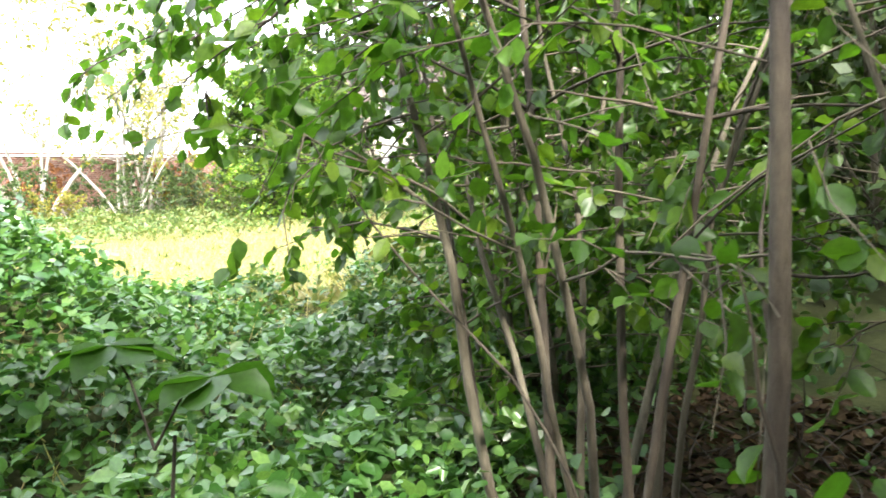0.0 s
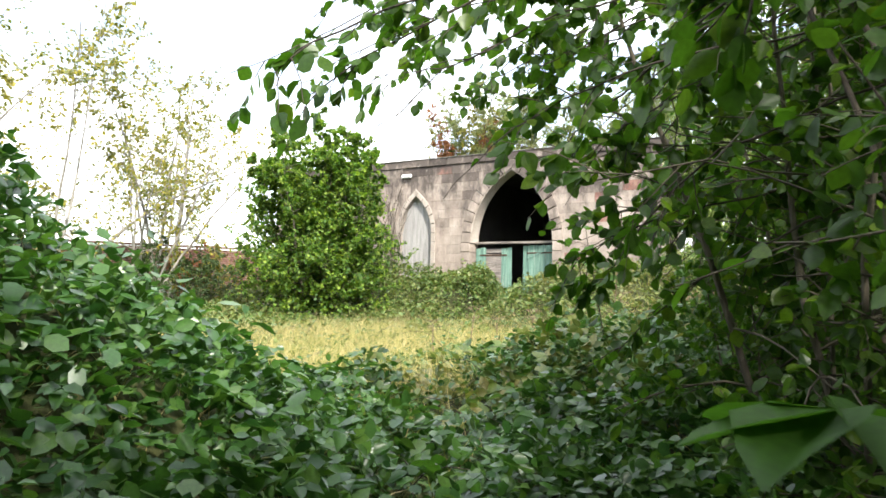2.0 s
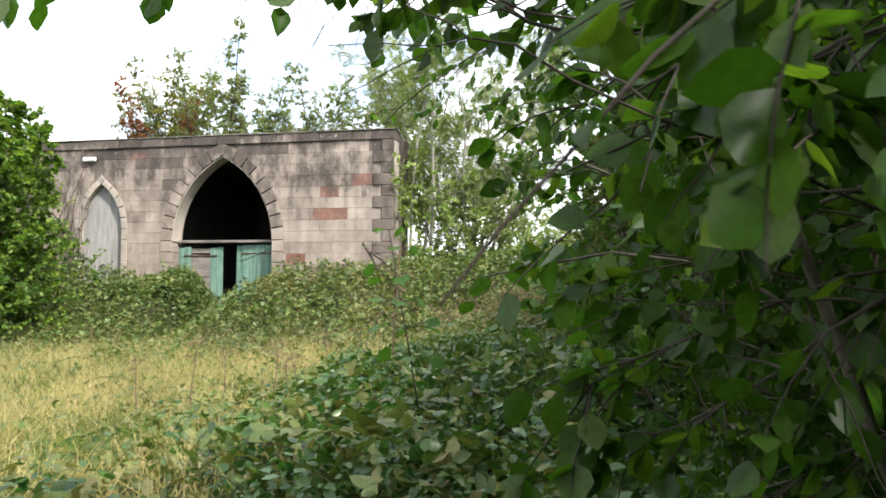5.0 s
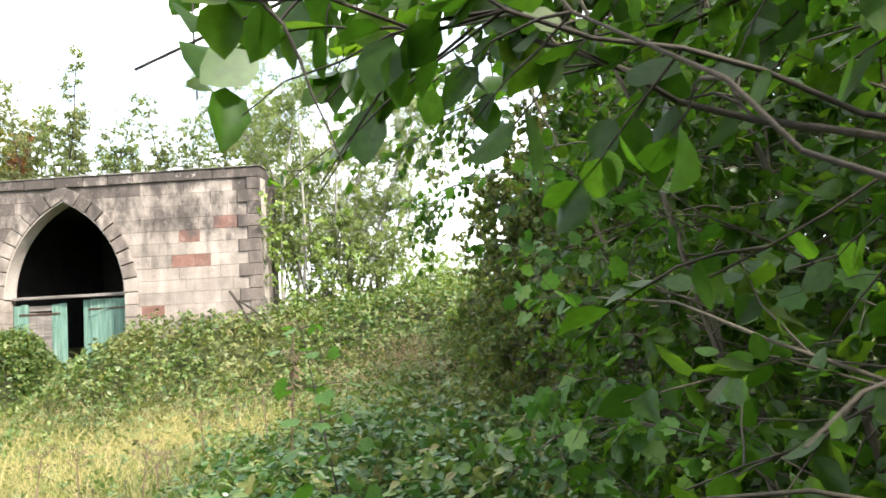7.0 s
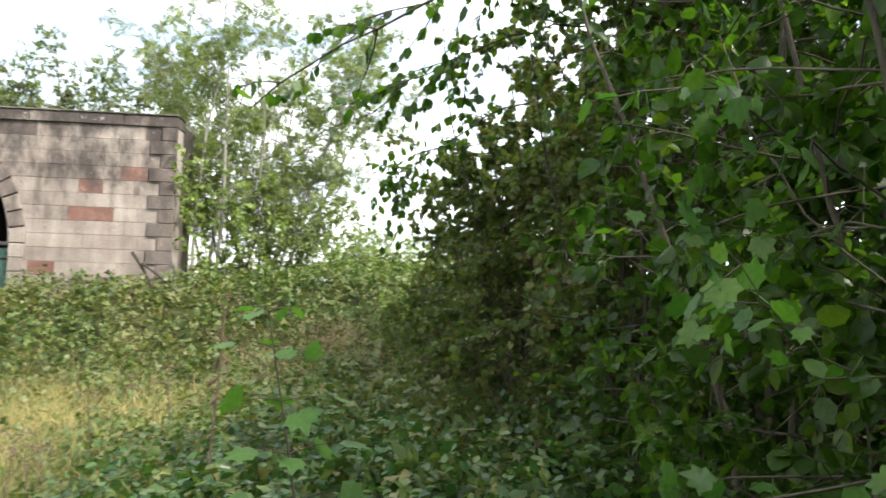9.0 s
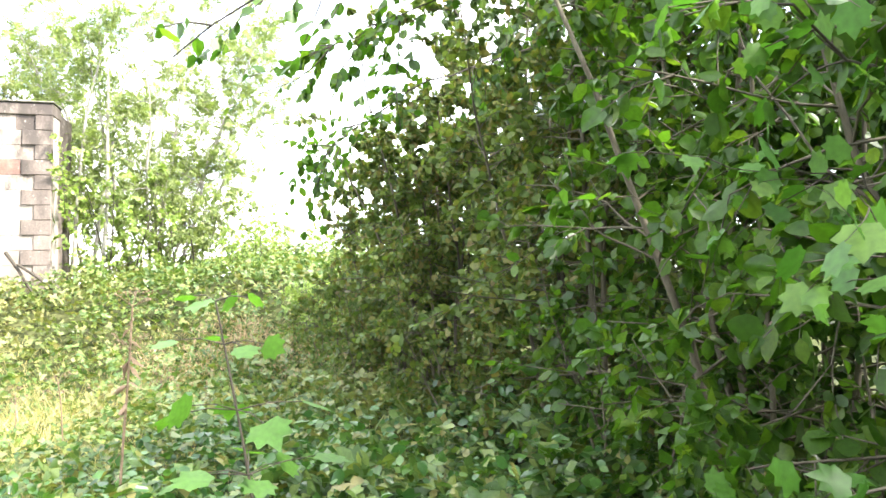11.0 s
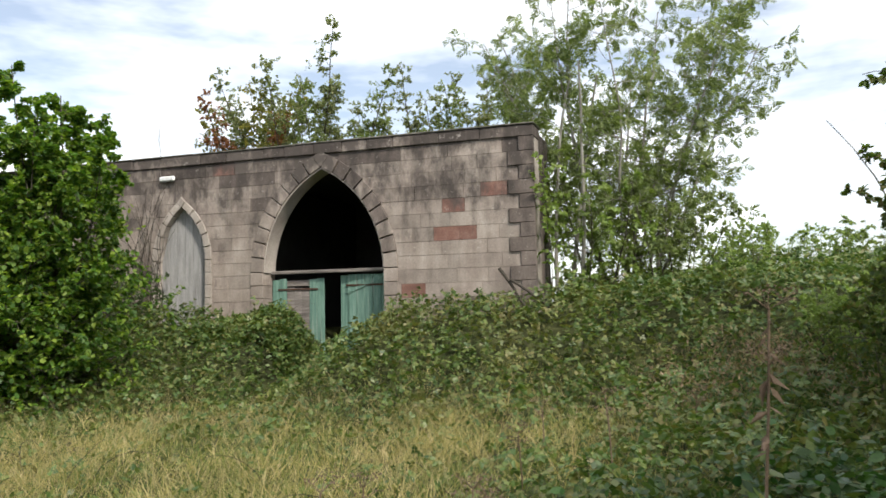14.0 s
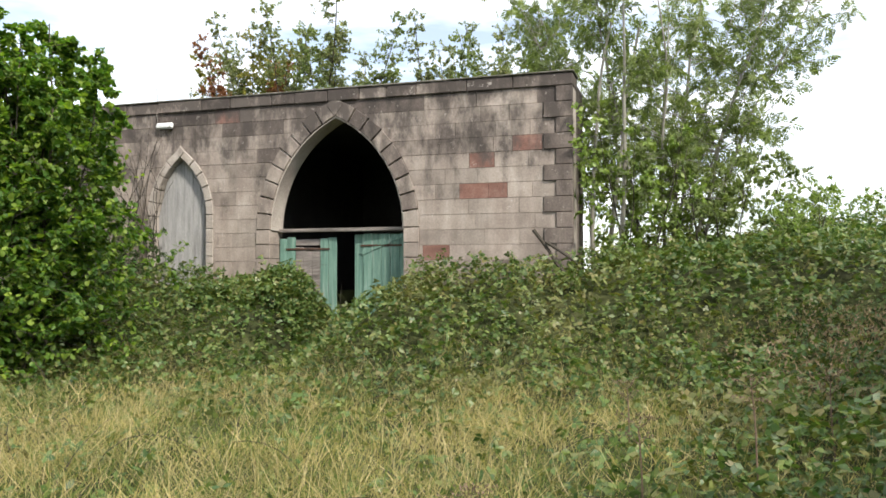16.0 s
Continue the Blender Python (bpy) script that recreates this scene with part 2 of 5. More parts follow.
def leaf_shape(kind):
    """Corners and triangles of one leaf, its stalk at the origin and its tip at y = 1."""
    if kind == "oval":
        v = [(0, 0, 0), (-.3, .22, .05), (-.39, .52, .06), (-.2, .83, .0), (0, 1, -.08), (.2, .83, .0), (.39, .52, .06), (.3, .22, .05), (0, .5, -.03)]
    elif kind == "leaf":
        v = [(0, 0, 0), (-.33, .28, .07), (-.34, .66, .05), (0, 1, -.1), (.34, .66, .05), (.33, .28, .07)]
        return np.array(v), np.array([(0, 3, 2), (0, 2, 1), (0, 4, 3), (0, 5, 4)])
    elif kind == "round":
        v = [(0, 0, 0), (-.3, .2, .06), (-.37, .52, .07), (-.2, .84, .02), (0, 1, -.1), (.2, .84, .02), (.37, .52, .07), (.3, .2, .06)]
        return np.array(v), np.array([(0, 4, 3), (0, 3, 2), (0, 2, 1), (0, 5, 4), (0, 6, 5), (0, 7, 6)])
    elif kind == "three_far":
        v, f = [], []
        for a, s, y0 in ((0, 1.0, .25), (70, .85, .2), (-70, .85, .2)):
            c, sn, k = math.cos(radians(a)), math.sin(radians(a)), len(v)
            for x, y, z in ((0, 0, 0), (-.3, .45, .06), (0, .9, -.06), (.3, .45, .06)):
                x, y = x * s, y * s
                v.append((c * x - sn * y, y0 + sn * x + c * y, z))
            f += [(k, k + 3, k + 2), (k, k + 2, k + 1)]
        return np.array(v), np.array(f)
    elif kind == "pinnate":
        v, f = [], []
        for y0, a, s in ((.2, 55, .4), (.2, -55, .4), (.4, 50, .44), (.4, -50, .44), (.58, 44, .42), (.58, -44, .42), (.72, 20, .34), (.72, -20, .34)):
            c, sn, k = math.cos(radians(a)), math.sin(radians(a)), len(v)
            for x, y, z in ((0, 0, 0), (-.17, .45, .06), (0, 1, -.2), (.17, .45, .06)):
                x, y = x * s, y * s
                v.append((c * x - sn * y, y0 + sn * x + c * y, z * s - y0 * y0 * .12))
            f += [(k, k + 3, k + 2), (k, k + 2, k + 1)]
        return np.array(v), np.array(f)
    elif kind == "narrow":
        v = [(0, 0, 0), (-.14, .4, .04), (0, 1, -.15), (.14, .4, .04)]
        return np.array(v), np.array([(0, 2, 1), (0, 3, 2)])
    elif kind == "lance":
        v = [(0, 0, 0), (-.13, .3, .03), (-.12, .65, .0), (0, 1, -.12), (.12, .65, .0), (.13, .3, .03), (0, .5, -.02)]
    elif kind == "lobed":
        v = [(0, 0, 0), (-.34, .0, .03), (-.4, .16, .02), (-.6, .36, .0), (-.42, .5, .03), (-.44, .76, .0), (-.2, .74, .02), (0, 1.02, -.08),
             (.2, .74, .02), (.44, .76, .0), (.42, .5, .03), (.6, .36, .0), (.4, .16, .02), (.34, .0, .03), (0, .4, -.04)]
    elif kind == "small":
        v = [(0, 0, 0), (-.34, .45, .06), (0, 1, -.05), (.34, .45, .06)]
        return np.array(v), np.array([(0, 2, 1), (0, 3, 2)])
    elif kind == "blade":
        v = [(-.008, 0, 0), (.008, 0, 0), (.0065, .5, .05), (-.0065, .5, .05), (0, 1, .26)]
        return np.array(v), np.array([(0, 1, 2), (0, 2, 3), (3, 2, 4)])
    elif kind == "three":
        v, f = [], []
        for a, s, y0 in ((0, 1.0, .3), (70, .85, .22), (-70, .85, .22)):
            c, sn, k = math.cos(radians(a)), math.sin(radians(a)), len(v)
            for x, y, z in ((0, 0, 0), (-.28, .3, .06), (-.2, .62, .04), (0, .85, -.06), (.2, .62, .04), (.28, .3, .06)):
                x, y = x * s, y * s
                v.append((c * x - sn * y, y0 + sn * x + c * y, z))
            f += [(k, k + 5, k + 4), (k, k + 4, k + 3), (k, k + 3, k + 2), (k, k + 2, k + 1)]
        k = len(v)
        v += [(-.012, -.25, -.1), (.012, -.25, -.1), (0, .32, 0)]
        f.append((k, k + 1, k + 2))
        return np.array(v), np.array(f)
    n = len(v) - 1
    return np.array(v), np.array([(n, (i + 1) % n, i) for i in range(n)])


def leaf_arrays(kind, pts, tips, sizes, rng, flat=0.6, up=(0, 0, 1)):
    """Many leaves: where the stalks stand, which way the tips point, how long each is. flat: how far they lie level."""
    tv, tf = leaf_shape(kind)
    n = len(pts)
    d = unit(np.asarray(tips, float))
    nor = unit(np.asarray(up, float) * flat + rng.normal(size=(n, 3)) * (1 - flat))
    nor = unit(nor - d * np.sum(nor * d, 1, keepdims=True))
    side = np.cross(d, nor)
    wide = rng.uniform(0.8, 1.15, (n, 1, 1))
    curl = rng.uniform(-1.0, 2.4, (n, 1, 1))
    s = np.asarray(sizes)[:, None, None]
    v = np.asarray(pts)[:, None, :] + s * (tv[None, :, 0:1] * wide * side[:, None, :] + tv[None, :, 1:2] * d[:, None, :]
                                            + tv[None, :, 2:3] * curl * nor[:, None, :])
    f = tf[None] + (np.arange(n) * len(tv))[:, None, None]
    return v.reshape(-1, 3), f.reshape(-1, 3)


def tube_arrays(line, radii, sides=5):
    """A tapered round stem along a line of points."""
    p = np.asarray(line, float)
    t = unit(np.gradient(p, axis=0))
    a = unit(np.cross(t, np.where(np.abs(t[:, 2:3]) > 0.9, (1.0, 0, 0), (0, 0, 1.0))))
    b = np.cross(t, a)
    ang = np.arange(sides) * 2 * math.pi / sides
    ring = (np.cos(ang)[None, :, None] * a[:, None] + np.sin(ang)[None, :, None] * b[:, None]) * np.asarray(radii)[:, None, None]
    v = (p[:, None] + ring).reshape(-1, 3)
    f = []
    for i in range(len(p) - 1):
        for j in range(sides):
            k = (j + 1) % sides
            q = (i * sides + j, i * sides + k, (i + 1) * sides + k, (i + 1) * sides + j)
            f += [(q[0], q[1], q[2]), (q[0], q[2], q[3])]
    return v, np.array(f)


class Heap:
    """Collects arrays of corners and triangles into one mesh."""

    def __init__(self):
        self.v, self.f, self.n = [], [], 0

    def add(self, v, f):
        self.v.append(v)
        self.f.append(np.asarray(f) + self.n)
        self.n += len(v)

    def mesh(self, name):
        return mesh_of(name, np.concatenate(self.v), np.concatenate(self.f))


def bent(start, way, length, steps, rng, wander=0.15, droop=0.0):
    """A crooked line that grows from start."""
    pts, d = [np.asarray(start, float)], unit(np.asarray(way, float))
    for _ in range(steps):
        d = unit(d + rng.normal(size=3) * wander + np.array((0, 0, -droop)))
        pts.append(pts[-1] + d * length / steps)
    return np.array(pts)


def plant(rng, stems, laterals, twigs, leaves, height, spread, leaf, size, stem_r=0.03, low=0.15, droop=0.08, reach=0.5, flat=0.5,
          lean=(0, 0), base_r=0.25, taper=0.75, sub=0.5, clear=None, fine=True, split=True):
    """Wood and leaves of a tree or shrub: stems from the foot, limbs off the stems, twigs off the limbs, leaves along the twigs."""
    woods, pts, tips = [], [], []
    wood = Heap()
    for i in range(stems):
        if split and i:
            woods.append(wood)
            wood = Heap()
        a = 2 * math.pi * (i + rng.uniform(-.3, .3)) / stems
        out = np.array((math.cos(a), math.sin(a), 0))
        way = out * spread * rng.uniform(.25, 1.0) / height + np.array((lean[0], lean[1], 1.0))
        line = bent(out * base_r * rng.uniform(.2, 1), way, height * rng.uniform(.75, 1.05), 9, rng, 0.07, -0.01)
        r0 = stem_r * rng.uniform(.7, 1.2)
        wood.add(*tube_arrays(line, np.linspace(r0, r0 * .2, len(line)), 6))
        for _ in range(laterals):
            u = low + (1 - low) * rng.uniform() ** 0.85
            k = u * (len(line) - 1)
            j = min(int(k), len(line) - 2)
            at = line[j] + (line[j + 1] - line[j]) * (k - j)
            b = rng.uniform(0, 2 * math.pi)
            d = np.array((math.cos(b), math.sin(b), rng.uniform(.05, .8)))
            length = reach * height * (1 - taper * u) * rng.uniform(.5, 1.1)
            limb = bent(at, d, length, 5, rng, 0.16, droop)
            if clear is not None and clear(limb).any():
                continue
            branchlet = limb if fine else limb[::2]
            wood.add(*tube_arrays(branchlet, np.linspace(r0 * .36 * (1 - .6 * u), .003, len(branchlet)), 4 if fine else 3))
            for _ in range(twigs):
                k = rng.uniform(.25, 1.0) * (len(limb) - 1)
                j = min(int(k), len(limb) - 2)
                at2 = limb[j] + (limb[j + 1] - limb[j]) * (k - j)
                d2 = unit(limb[j + 1] - limb[j]) + rng.normal(size=3) * .75
                tw = bent(at2, d2, length * sub * rng.uniform(.4, 1.1), 4, rng, 0.2, droop)
                if clear is not None and clear(tw).any():
                    continue
                if fine:
                    wood.add(*tube_arrays(tw[::2], np.linspace(.004, .0015, len(tw[::2])), 3))
                n = max(1, int(leaves * rng.uniform(.6, 1.3)))
                q = rng.uniform(.1, 1.0, n) * (len(tw) - 1.001)
                j = q.astype(int)
                pts.append(tw[j] + (tw[j + 1] - tw[j]) * (q - j)[:, None])
                tips.append(unit(tw[j + 1] - tw[j]) * .5 + rng.normal(size=(n, 3)) * .6 + np.array((0, 0, -.35)))
    pts, tips = np.concatenate(pts), np.concatenate(tips)
    v, f = leaf_arrays(leaf, pts, tips, size * rng.uniform(.6, 1.25, len(pts)), rng, flat)
    return [w.mesh("wood") for w in woods + [wood]], mesh_of("leaves", v, f)


def place_plant(name, meshes, m, bark, leaf_mat, label, category, group="", woods="stem", crowns="crown"):
    root = empty(name, m, label, category, group)
    for me in meshes[0]:
        obj(woods, me, bark, root)
    obj(crowns, meshes[1], leaf_mat, root)
    return root


# ---- ground ----
def bump2(x, y, cx, cy, sx, sy, h):
    return h * np.exp(-((x - cx) / sx) ** 2 - ((y - cy) / sy) ** 2)


def ripple(x, y):
    return 0.5 * np.sin(1.3 * x + .7 * y + 1) * np.sin(.9 * y - .6 * x) + .5 * np.sin(2.9 * x - 1.1 * y) * np.sin(2.3 * y + .8 * x + 2)


def ground_z(x, y):
    """Height of the soil."""
    x, y = np.clip(np.asarray(x, float), -60, 60), np.clip(np.asarray(y, float), -60, 60)
    s = 1 / (1 + np.exp(-(y + 17.6) / 1.1))
    z = -1.1 + 0.42 * s
    z = z + 0.42 / (1 + np.exp(-(x - 7.3) / .7)) / (1 + np.exp(-(y + 15.0) / 1.0))
    z = z - 0.12 * np.exp(-((x - 3) / 5) ** 2 - ((y + 11.5) / 3.5) ** 2)
    bank = 1 / (1 + np.exp(-(y + 2.9) / .75))
    z = z + bank * (1.45 - 1.4 * np.exp(-((x - .2) / np.where(x < .2, .5, .85)) ** 2) + 0.3 * np.tanh((x - 2) / 4))
    z = z + bump2(x, y, -1.1, -.5, .8, .6, .24) + bump2(x, y, -3.9, -.4, 1.2, .5, .3) + bump2(x, y, 6.9, -19.7, 2.0, 1.5, 1.75) + bump2(x, y, 3.6, -21, 3, 2.5, 1.7)
    z = z + 0.06 * ripple(x, y) + .03 * ripple(3.1 * x, 3.1 * y)
    far = np.clip((np.hypot(x - 4, y + 10) - 26) / 30, 0, 1)
    return z * (1 - far) + (-0.3) * far


def grid_lines(lo, hi, a, b, fine, coarse):
    return np.concatenate([np.geomspace(1, 1 + a - lo, coarse)[::-1] * -1 + 1 + a, np.linspace(a, b, fine)[1:-1], np.geomspace(1, 1 + hi - b, coarse) - 1 + b])


gx, gy = grid_lines(-900, 900, -18, 20, 150, 22), grid_lines(-900, 900, -27, 8, 140, 22)
GX, GY = np.meshgrid(gx, gy, indexing="ij")
gv = np.stack([GX, GY, ground_z(GX, GY)], -1).reshape(-1, 3)
ii, jj = np.meshgrid(np.arange(len(gx) - 1), np.arange(len(gy) - 1), indexing="ij")
q0 = (ii * len(gy) + jj).ravel()
q1, q2, q3 = q0 + len(gy), q0 + len(gy) + 1, q0 + 1
gme = mesh_of("ground", gv, np.concatenate([np.stack([q0, q1, q2], 1), np.stack([q0, q2, q3], 1)]))
gme.shade_smooth()
tagged(obj("ground", gme, SOIL), "uneven earth bank under brambles and long grass", "ground", kind="structure")


# ---- the stone building ----
SOOT = (2.6, 5.6, (0.06, 0.05, 0.045))
STONE = rough_material("sandstone", [(0.21, 0.17, 0.147), (0.29, 0.238, 0.203), (0.365, 0.307, 0.262), (0.44, 0.378, 0.328)], 1.6, 26, 0.9, 0.35, (1, 1, 0.8), 0.14, streak=0.3, even=True, spec=0.2, soot=SOOT, grain=.14)
STONE_RED = rough_material("red sandstone", [(0.13, 0.062, 0.047), (0.2, 0.1, 0.075), (0.28, 0.18, 0.145)], 3, 30, 0.9, 0.35, (1, 1, 1), 0.1, soot=SOOT)
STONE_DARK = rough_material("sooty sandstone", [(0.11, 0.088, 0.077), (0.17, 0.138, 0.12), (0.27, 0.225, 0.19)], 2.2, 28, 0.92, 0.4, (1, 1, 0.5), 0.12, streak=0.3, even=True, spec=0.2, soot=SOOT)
STONE_PALE = rough_material("pale dressed stone", [(0.28, 0.235, 0.2), (0.38, 0.33, 0.285), (0.46, 0.41, 0.36)], 2, 30, 0.88, 0.25, (1, 1, 1), 0.08)
MORTAR = rough_material("mortar", [(0.17, 0.14, 0.12), (0.3, 0.26, 0.225), (0.46, 0.41, 0.36)], 1.2, 40, 0.95, 0.5)
# near black: the unlit room's darkness is put into this colour
INNER = rough_material("plaster with painted gloom", [(0.03, 0.027, 0.025), (0.06, 0.055, 0.05)], 2, 20, 0.95, 0.4)
MOSS = rough_material("mossy coping", [(0.06, 0.062, 0.036), (0.13, 0.12, 0.095), (0.26, 0.235, 0.2)], 4, 35, 0.95, 0.6, (1, 1, 1), 0.15)
PAINT_GREEN = rough_material("weathered green paint", [(0.075, 0.14, 0.11), (0.115, 0.215, 0.168), (0.17, 0.285, 0.225), (0.3, 0.36, 0.31)], 2.2, 26, 0.7, 0.3, (7, 7, 0.5), 0.12)
WOOD_GREY = rough_material("grey weathered timber", [(0.1, 0.085, 0.075), (0.22, 0.19, 0.17), (0.34, 0.3, 0.27)], 3, 40, 0.9, 0.5, (0.6, 6, 6), 0.1)
BOARD_GREY = rough_material("grey boarding", [(0.2, 0.19, 0.185), (0.31, 0.3, 0.29), (0.4, 0.385, 0.37)], 2.2, 30, 0.85, 0.3, (5, 5, 0.5), 0.1)
IRON = rough_material("rusty iron", [(0.04, 0.025, 0.018), (0.11, 0.055, 0.032)], 6, 60, 0.85, 0.4, (1, 1, 1), 0.1, 0.3)
WHITE = rough_material("white enamel", [(0.68, 0.68, 0.66), (0.82, 0.82, 0.8)], 3, 30, 0.45, 0.05)
BRICK = rough_material("old red brick", [(0.12, 0.06, 0.045), (0.19, 0.1, 0.075), (0.25, 0.15, 0.115)], 5, 40, 0.92, 0.4, (1, 1, 1), 0.2)

XL, XR, TOP, BASE, THICK = -10.5, 4.70, 4.77, -0.9, 0.55
ARCHES = {"main": dict(cx=-0.12, half=1.48, spring=1.9, apex=4.2, ring=0.32), "side": dict(cx=-3.80, half=0.66, spring=2.25, apex=3.52, ring=0.17)}


def arch_half(a, z, grow=0.0):
    """Half the width of a pointed arch at the height z."""
    half, h = a["half"], a["apex"] - a["spring"]
    if z <= a["spring"]:
        return half + grow
    r = (h * h + half * half) / (2 * half)
    dz = z - a["spring"]
    return max(0.0, math.sqrt(max(0.0, (r + grow) ** 2 - dz * dz)) - (r - half)) if dz < r + grow else 0.0


def arch_top(a, grow=0.0):
    half, h = a["half"], a["apex"] - a["spring"]
    r = (h * h + half * half) / (2 * half)
    return a["spring"] + math.sqrt((r + grow) ** 2 - (r - half) ** 2)


def slab(poly, y0, y1, cut=0.0):
    """A block with the outline poly (x, z), from y0 (its face) back to y1, the face's edges taken off by cut."""
    bm = bmesh.new()
    cx, cz = sum(p[0] for p in poly) / len(poly), sum(p[1] for p in poly) / len(poly)
    rows = []
    for y, k in ((y0, cut), (y0 + cut, 0.0), (y1, 0.0)):
        ring = []
        for x, z in poly:
            d = math.hypot(x - cx, z - cz) or 1
            ring.append(bm.verts.new((x - (x - cx) / d * k, y, z - (z - cz) / d * k)))
        rows.append(ring)
    n = len(poly)
    bm.faces.new(rows[0])
    bm.faces.new(rows[2][::-1])
    for a, b in ((rows[0], rows[1]), (rows[1], rows[2])):
        for i in range(n):
            bm.faces.new((a[i], b[i], b[(i + 1) % n], a[(i + 1) % n]))
    return bm


building = empty("stone_building", pose(0, 0, 0), "derelict sandstone building with a tall pointed doorway", "building")

# backing of the front wall, with both arches cut through it
def wall_backing():
    """Front wall behind the facing stones: strips beside and above the openings."""
    bm = bmesh.new()
    cuts = sorted(set([BASE, TOP] + [a["spring"] for a in ARCHES.values()]
                      + [a["spring"] + (arch_top(a, .1) - a["spring"]) * k / 14 for a in ARCHES.values() for k in range(15)]))
    y0, y1 = 0.026, THICK
    for z0, z1 in zip(cuts[:-1], cuts[1:]):
        xs0, xs1 = [XL + .02], [XL + .02]
        for a in (ARCHES["side"], ARCHES["main"]):
            w0, w1 = arch_half(a, z0, .1), arch_half(a, z1, .1)
            if z0 >= arch_top(a, .1) - 1e-6:
                continue
            xs0 += [a["cx"] - w0, a["cx"] + w0]
            xs1 += [a["cx"] - w1, a["cx"] + w1]
        xs0.append(XR - .02)
        xs1.append(XR - .02)
        for i in range(0, len(xs0), 2):
            p = [(xs0[i], z0), (xs0[i + 1], z0), (xs1[i + 1], z1), (xs1[i], z1)]
            f = [bm.verts.new((x, y0, z)) for x, z in p]
            b = [bm.verts.new((x, y1, z)) for x, z in p]
            bm.faces.new(f)
            bm.faces.new(b[::-1])
            for k in range(4):
                bm.faces.new((f[k], b[k], b[(k + 1) % 4], f[(k + 1) % 4]))
    bmesh.ops.remove_doubles(bm, verts=bm.verts, dist=.0005)
    return bm


front = part("front_wall", wall_backing(), MORTAR, building)

part("return_wall", box_bm((0.5, 1.0, TOP - BASE - .12), (XR - .27, .5 + THICK, (TOP + BASE) / 2 - .06)), STONE_DARK, building, "short return of the front wall in darker stone")
# room behind the doorway, its walls, roof and floor coloured for gloom
HR, DEEP = 2.6, 6.0        # inner room: right side, depth
part("side_wall", box_bm((0.4, DEEP, TOP - BASE - .5), (HR, THICK + DEEP / 2, (TOP + BASE) / 2 - .25)), INNER, building, "inner side wall in painted gloom")
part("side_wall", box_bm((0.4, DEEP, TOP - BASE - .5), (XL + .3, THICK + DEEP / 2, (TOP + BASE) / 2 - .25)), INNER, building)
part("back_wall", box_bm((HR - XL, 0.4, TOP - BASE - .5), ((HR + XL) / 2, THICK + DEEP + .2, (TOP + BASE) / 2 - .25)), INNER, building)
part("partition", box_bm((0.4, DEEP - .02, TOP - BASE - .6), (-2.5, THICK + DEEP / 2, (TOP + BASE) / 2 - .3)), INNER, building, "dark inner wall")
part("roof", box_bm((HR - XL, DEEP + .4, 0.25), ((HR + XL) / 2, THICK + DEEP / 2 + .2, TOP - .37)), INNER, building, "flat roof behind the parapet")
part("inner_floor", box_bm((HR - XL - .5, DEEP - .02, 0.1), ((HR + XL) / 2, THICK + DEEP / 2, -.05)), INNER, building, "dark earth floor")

# coping course and its thin mossy cap
x = XL
while x < XR - .05:
    w = min(random.uniform(.55, 1.15), XR - x)
    if XR - x - w < .3:
        w = XR - x
    part("coping_stone", box_bm((w - .008, .66, .235), (x + w / 2, .3 - random.uniform(.004, .026), 4.621 + random.uniform(-.006, .004)), .016), STONE_DARK if random.random() < .6 else STONE, building)
    x += w
x = XL
while x < XR - .05:
    w = min(random.uniform(.9, 1.6), XR + .03 - x)
    part("cap_slab", box_bm((w - .01, .72, .03), (x + w / 2, .29, 4.757 + random.uniform(-.004, .006)), .008), MOSS, building)
    x += w

# facing stones, course by course
COURSE, LINE = 0.295, 3.614
FORCED = {3: [(3.55, 4.12)], 4: [(2.7, 3.2)], 6: [(2.5, 3.08), (3.08, 3.45)], 0: [(-2.95, -2.35)], 10: [(1.75, 2.3)]}
course_z = [4.499, 4.204, 3.909] + [LINE - COURSE * k for k in range(0, 15)]
rs = random.Random(4)


def edge_of(a, sgn):
    return lambda z: a["cx"] + sgn * arch_half(a, z, a["ring"])


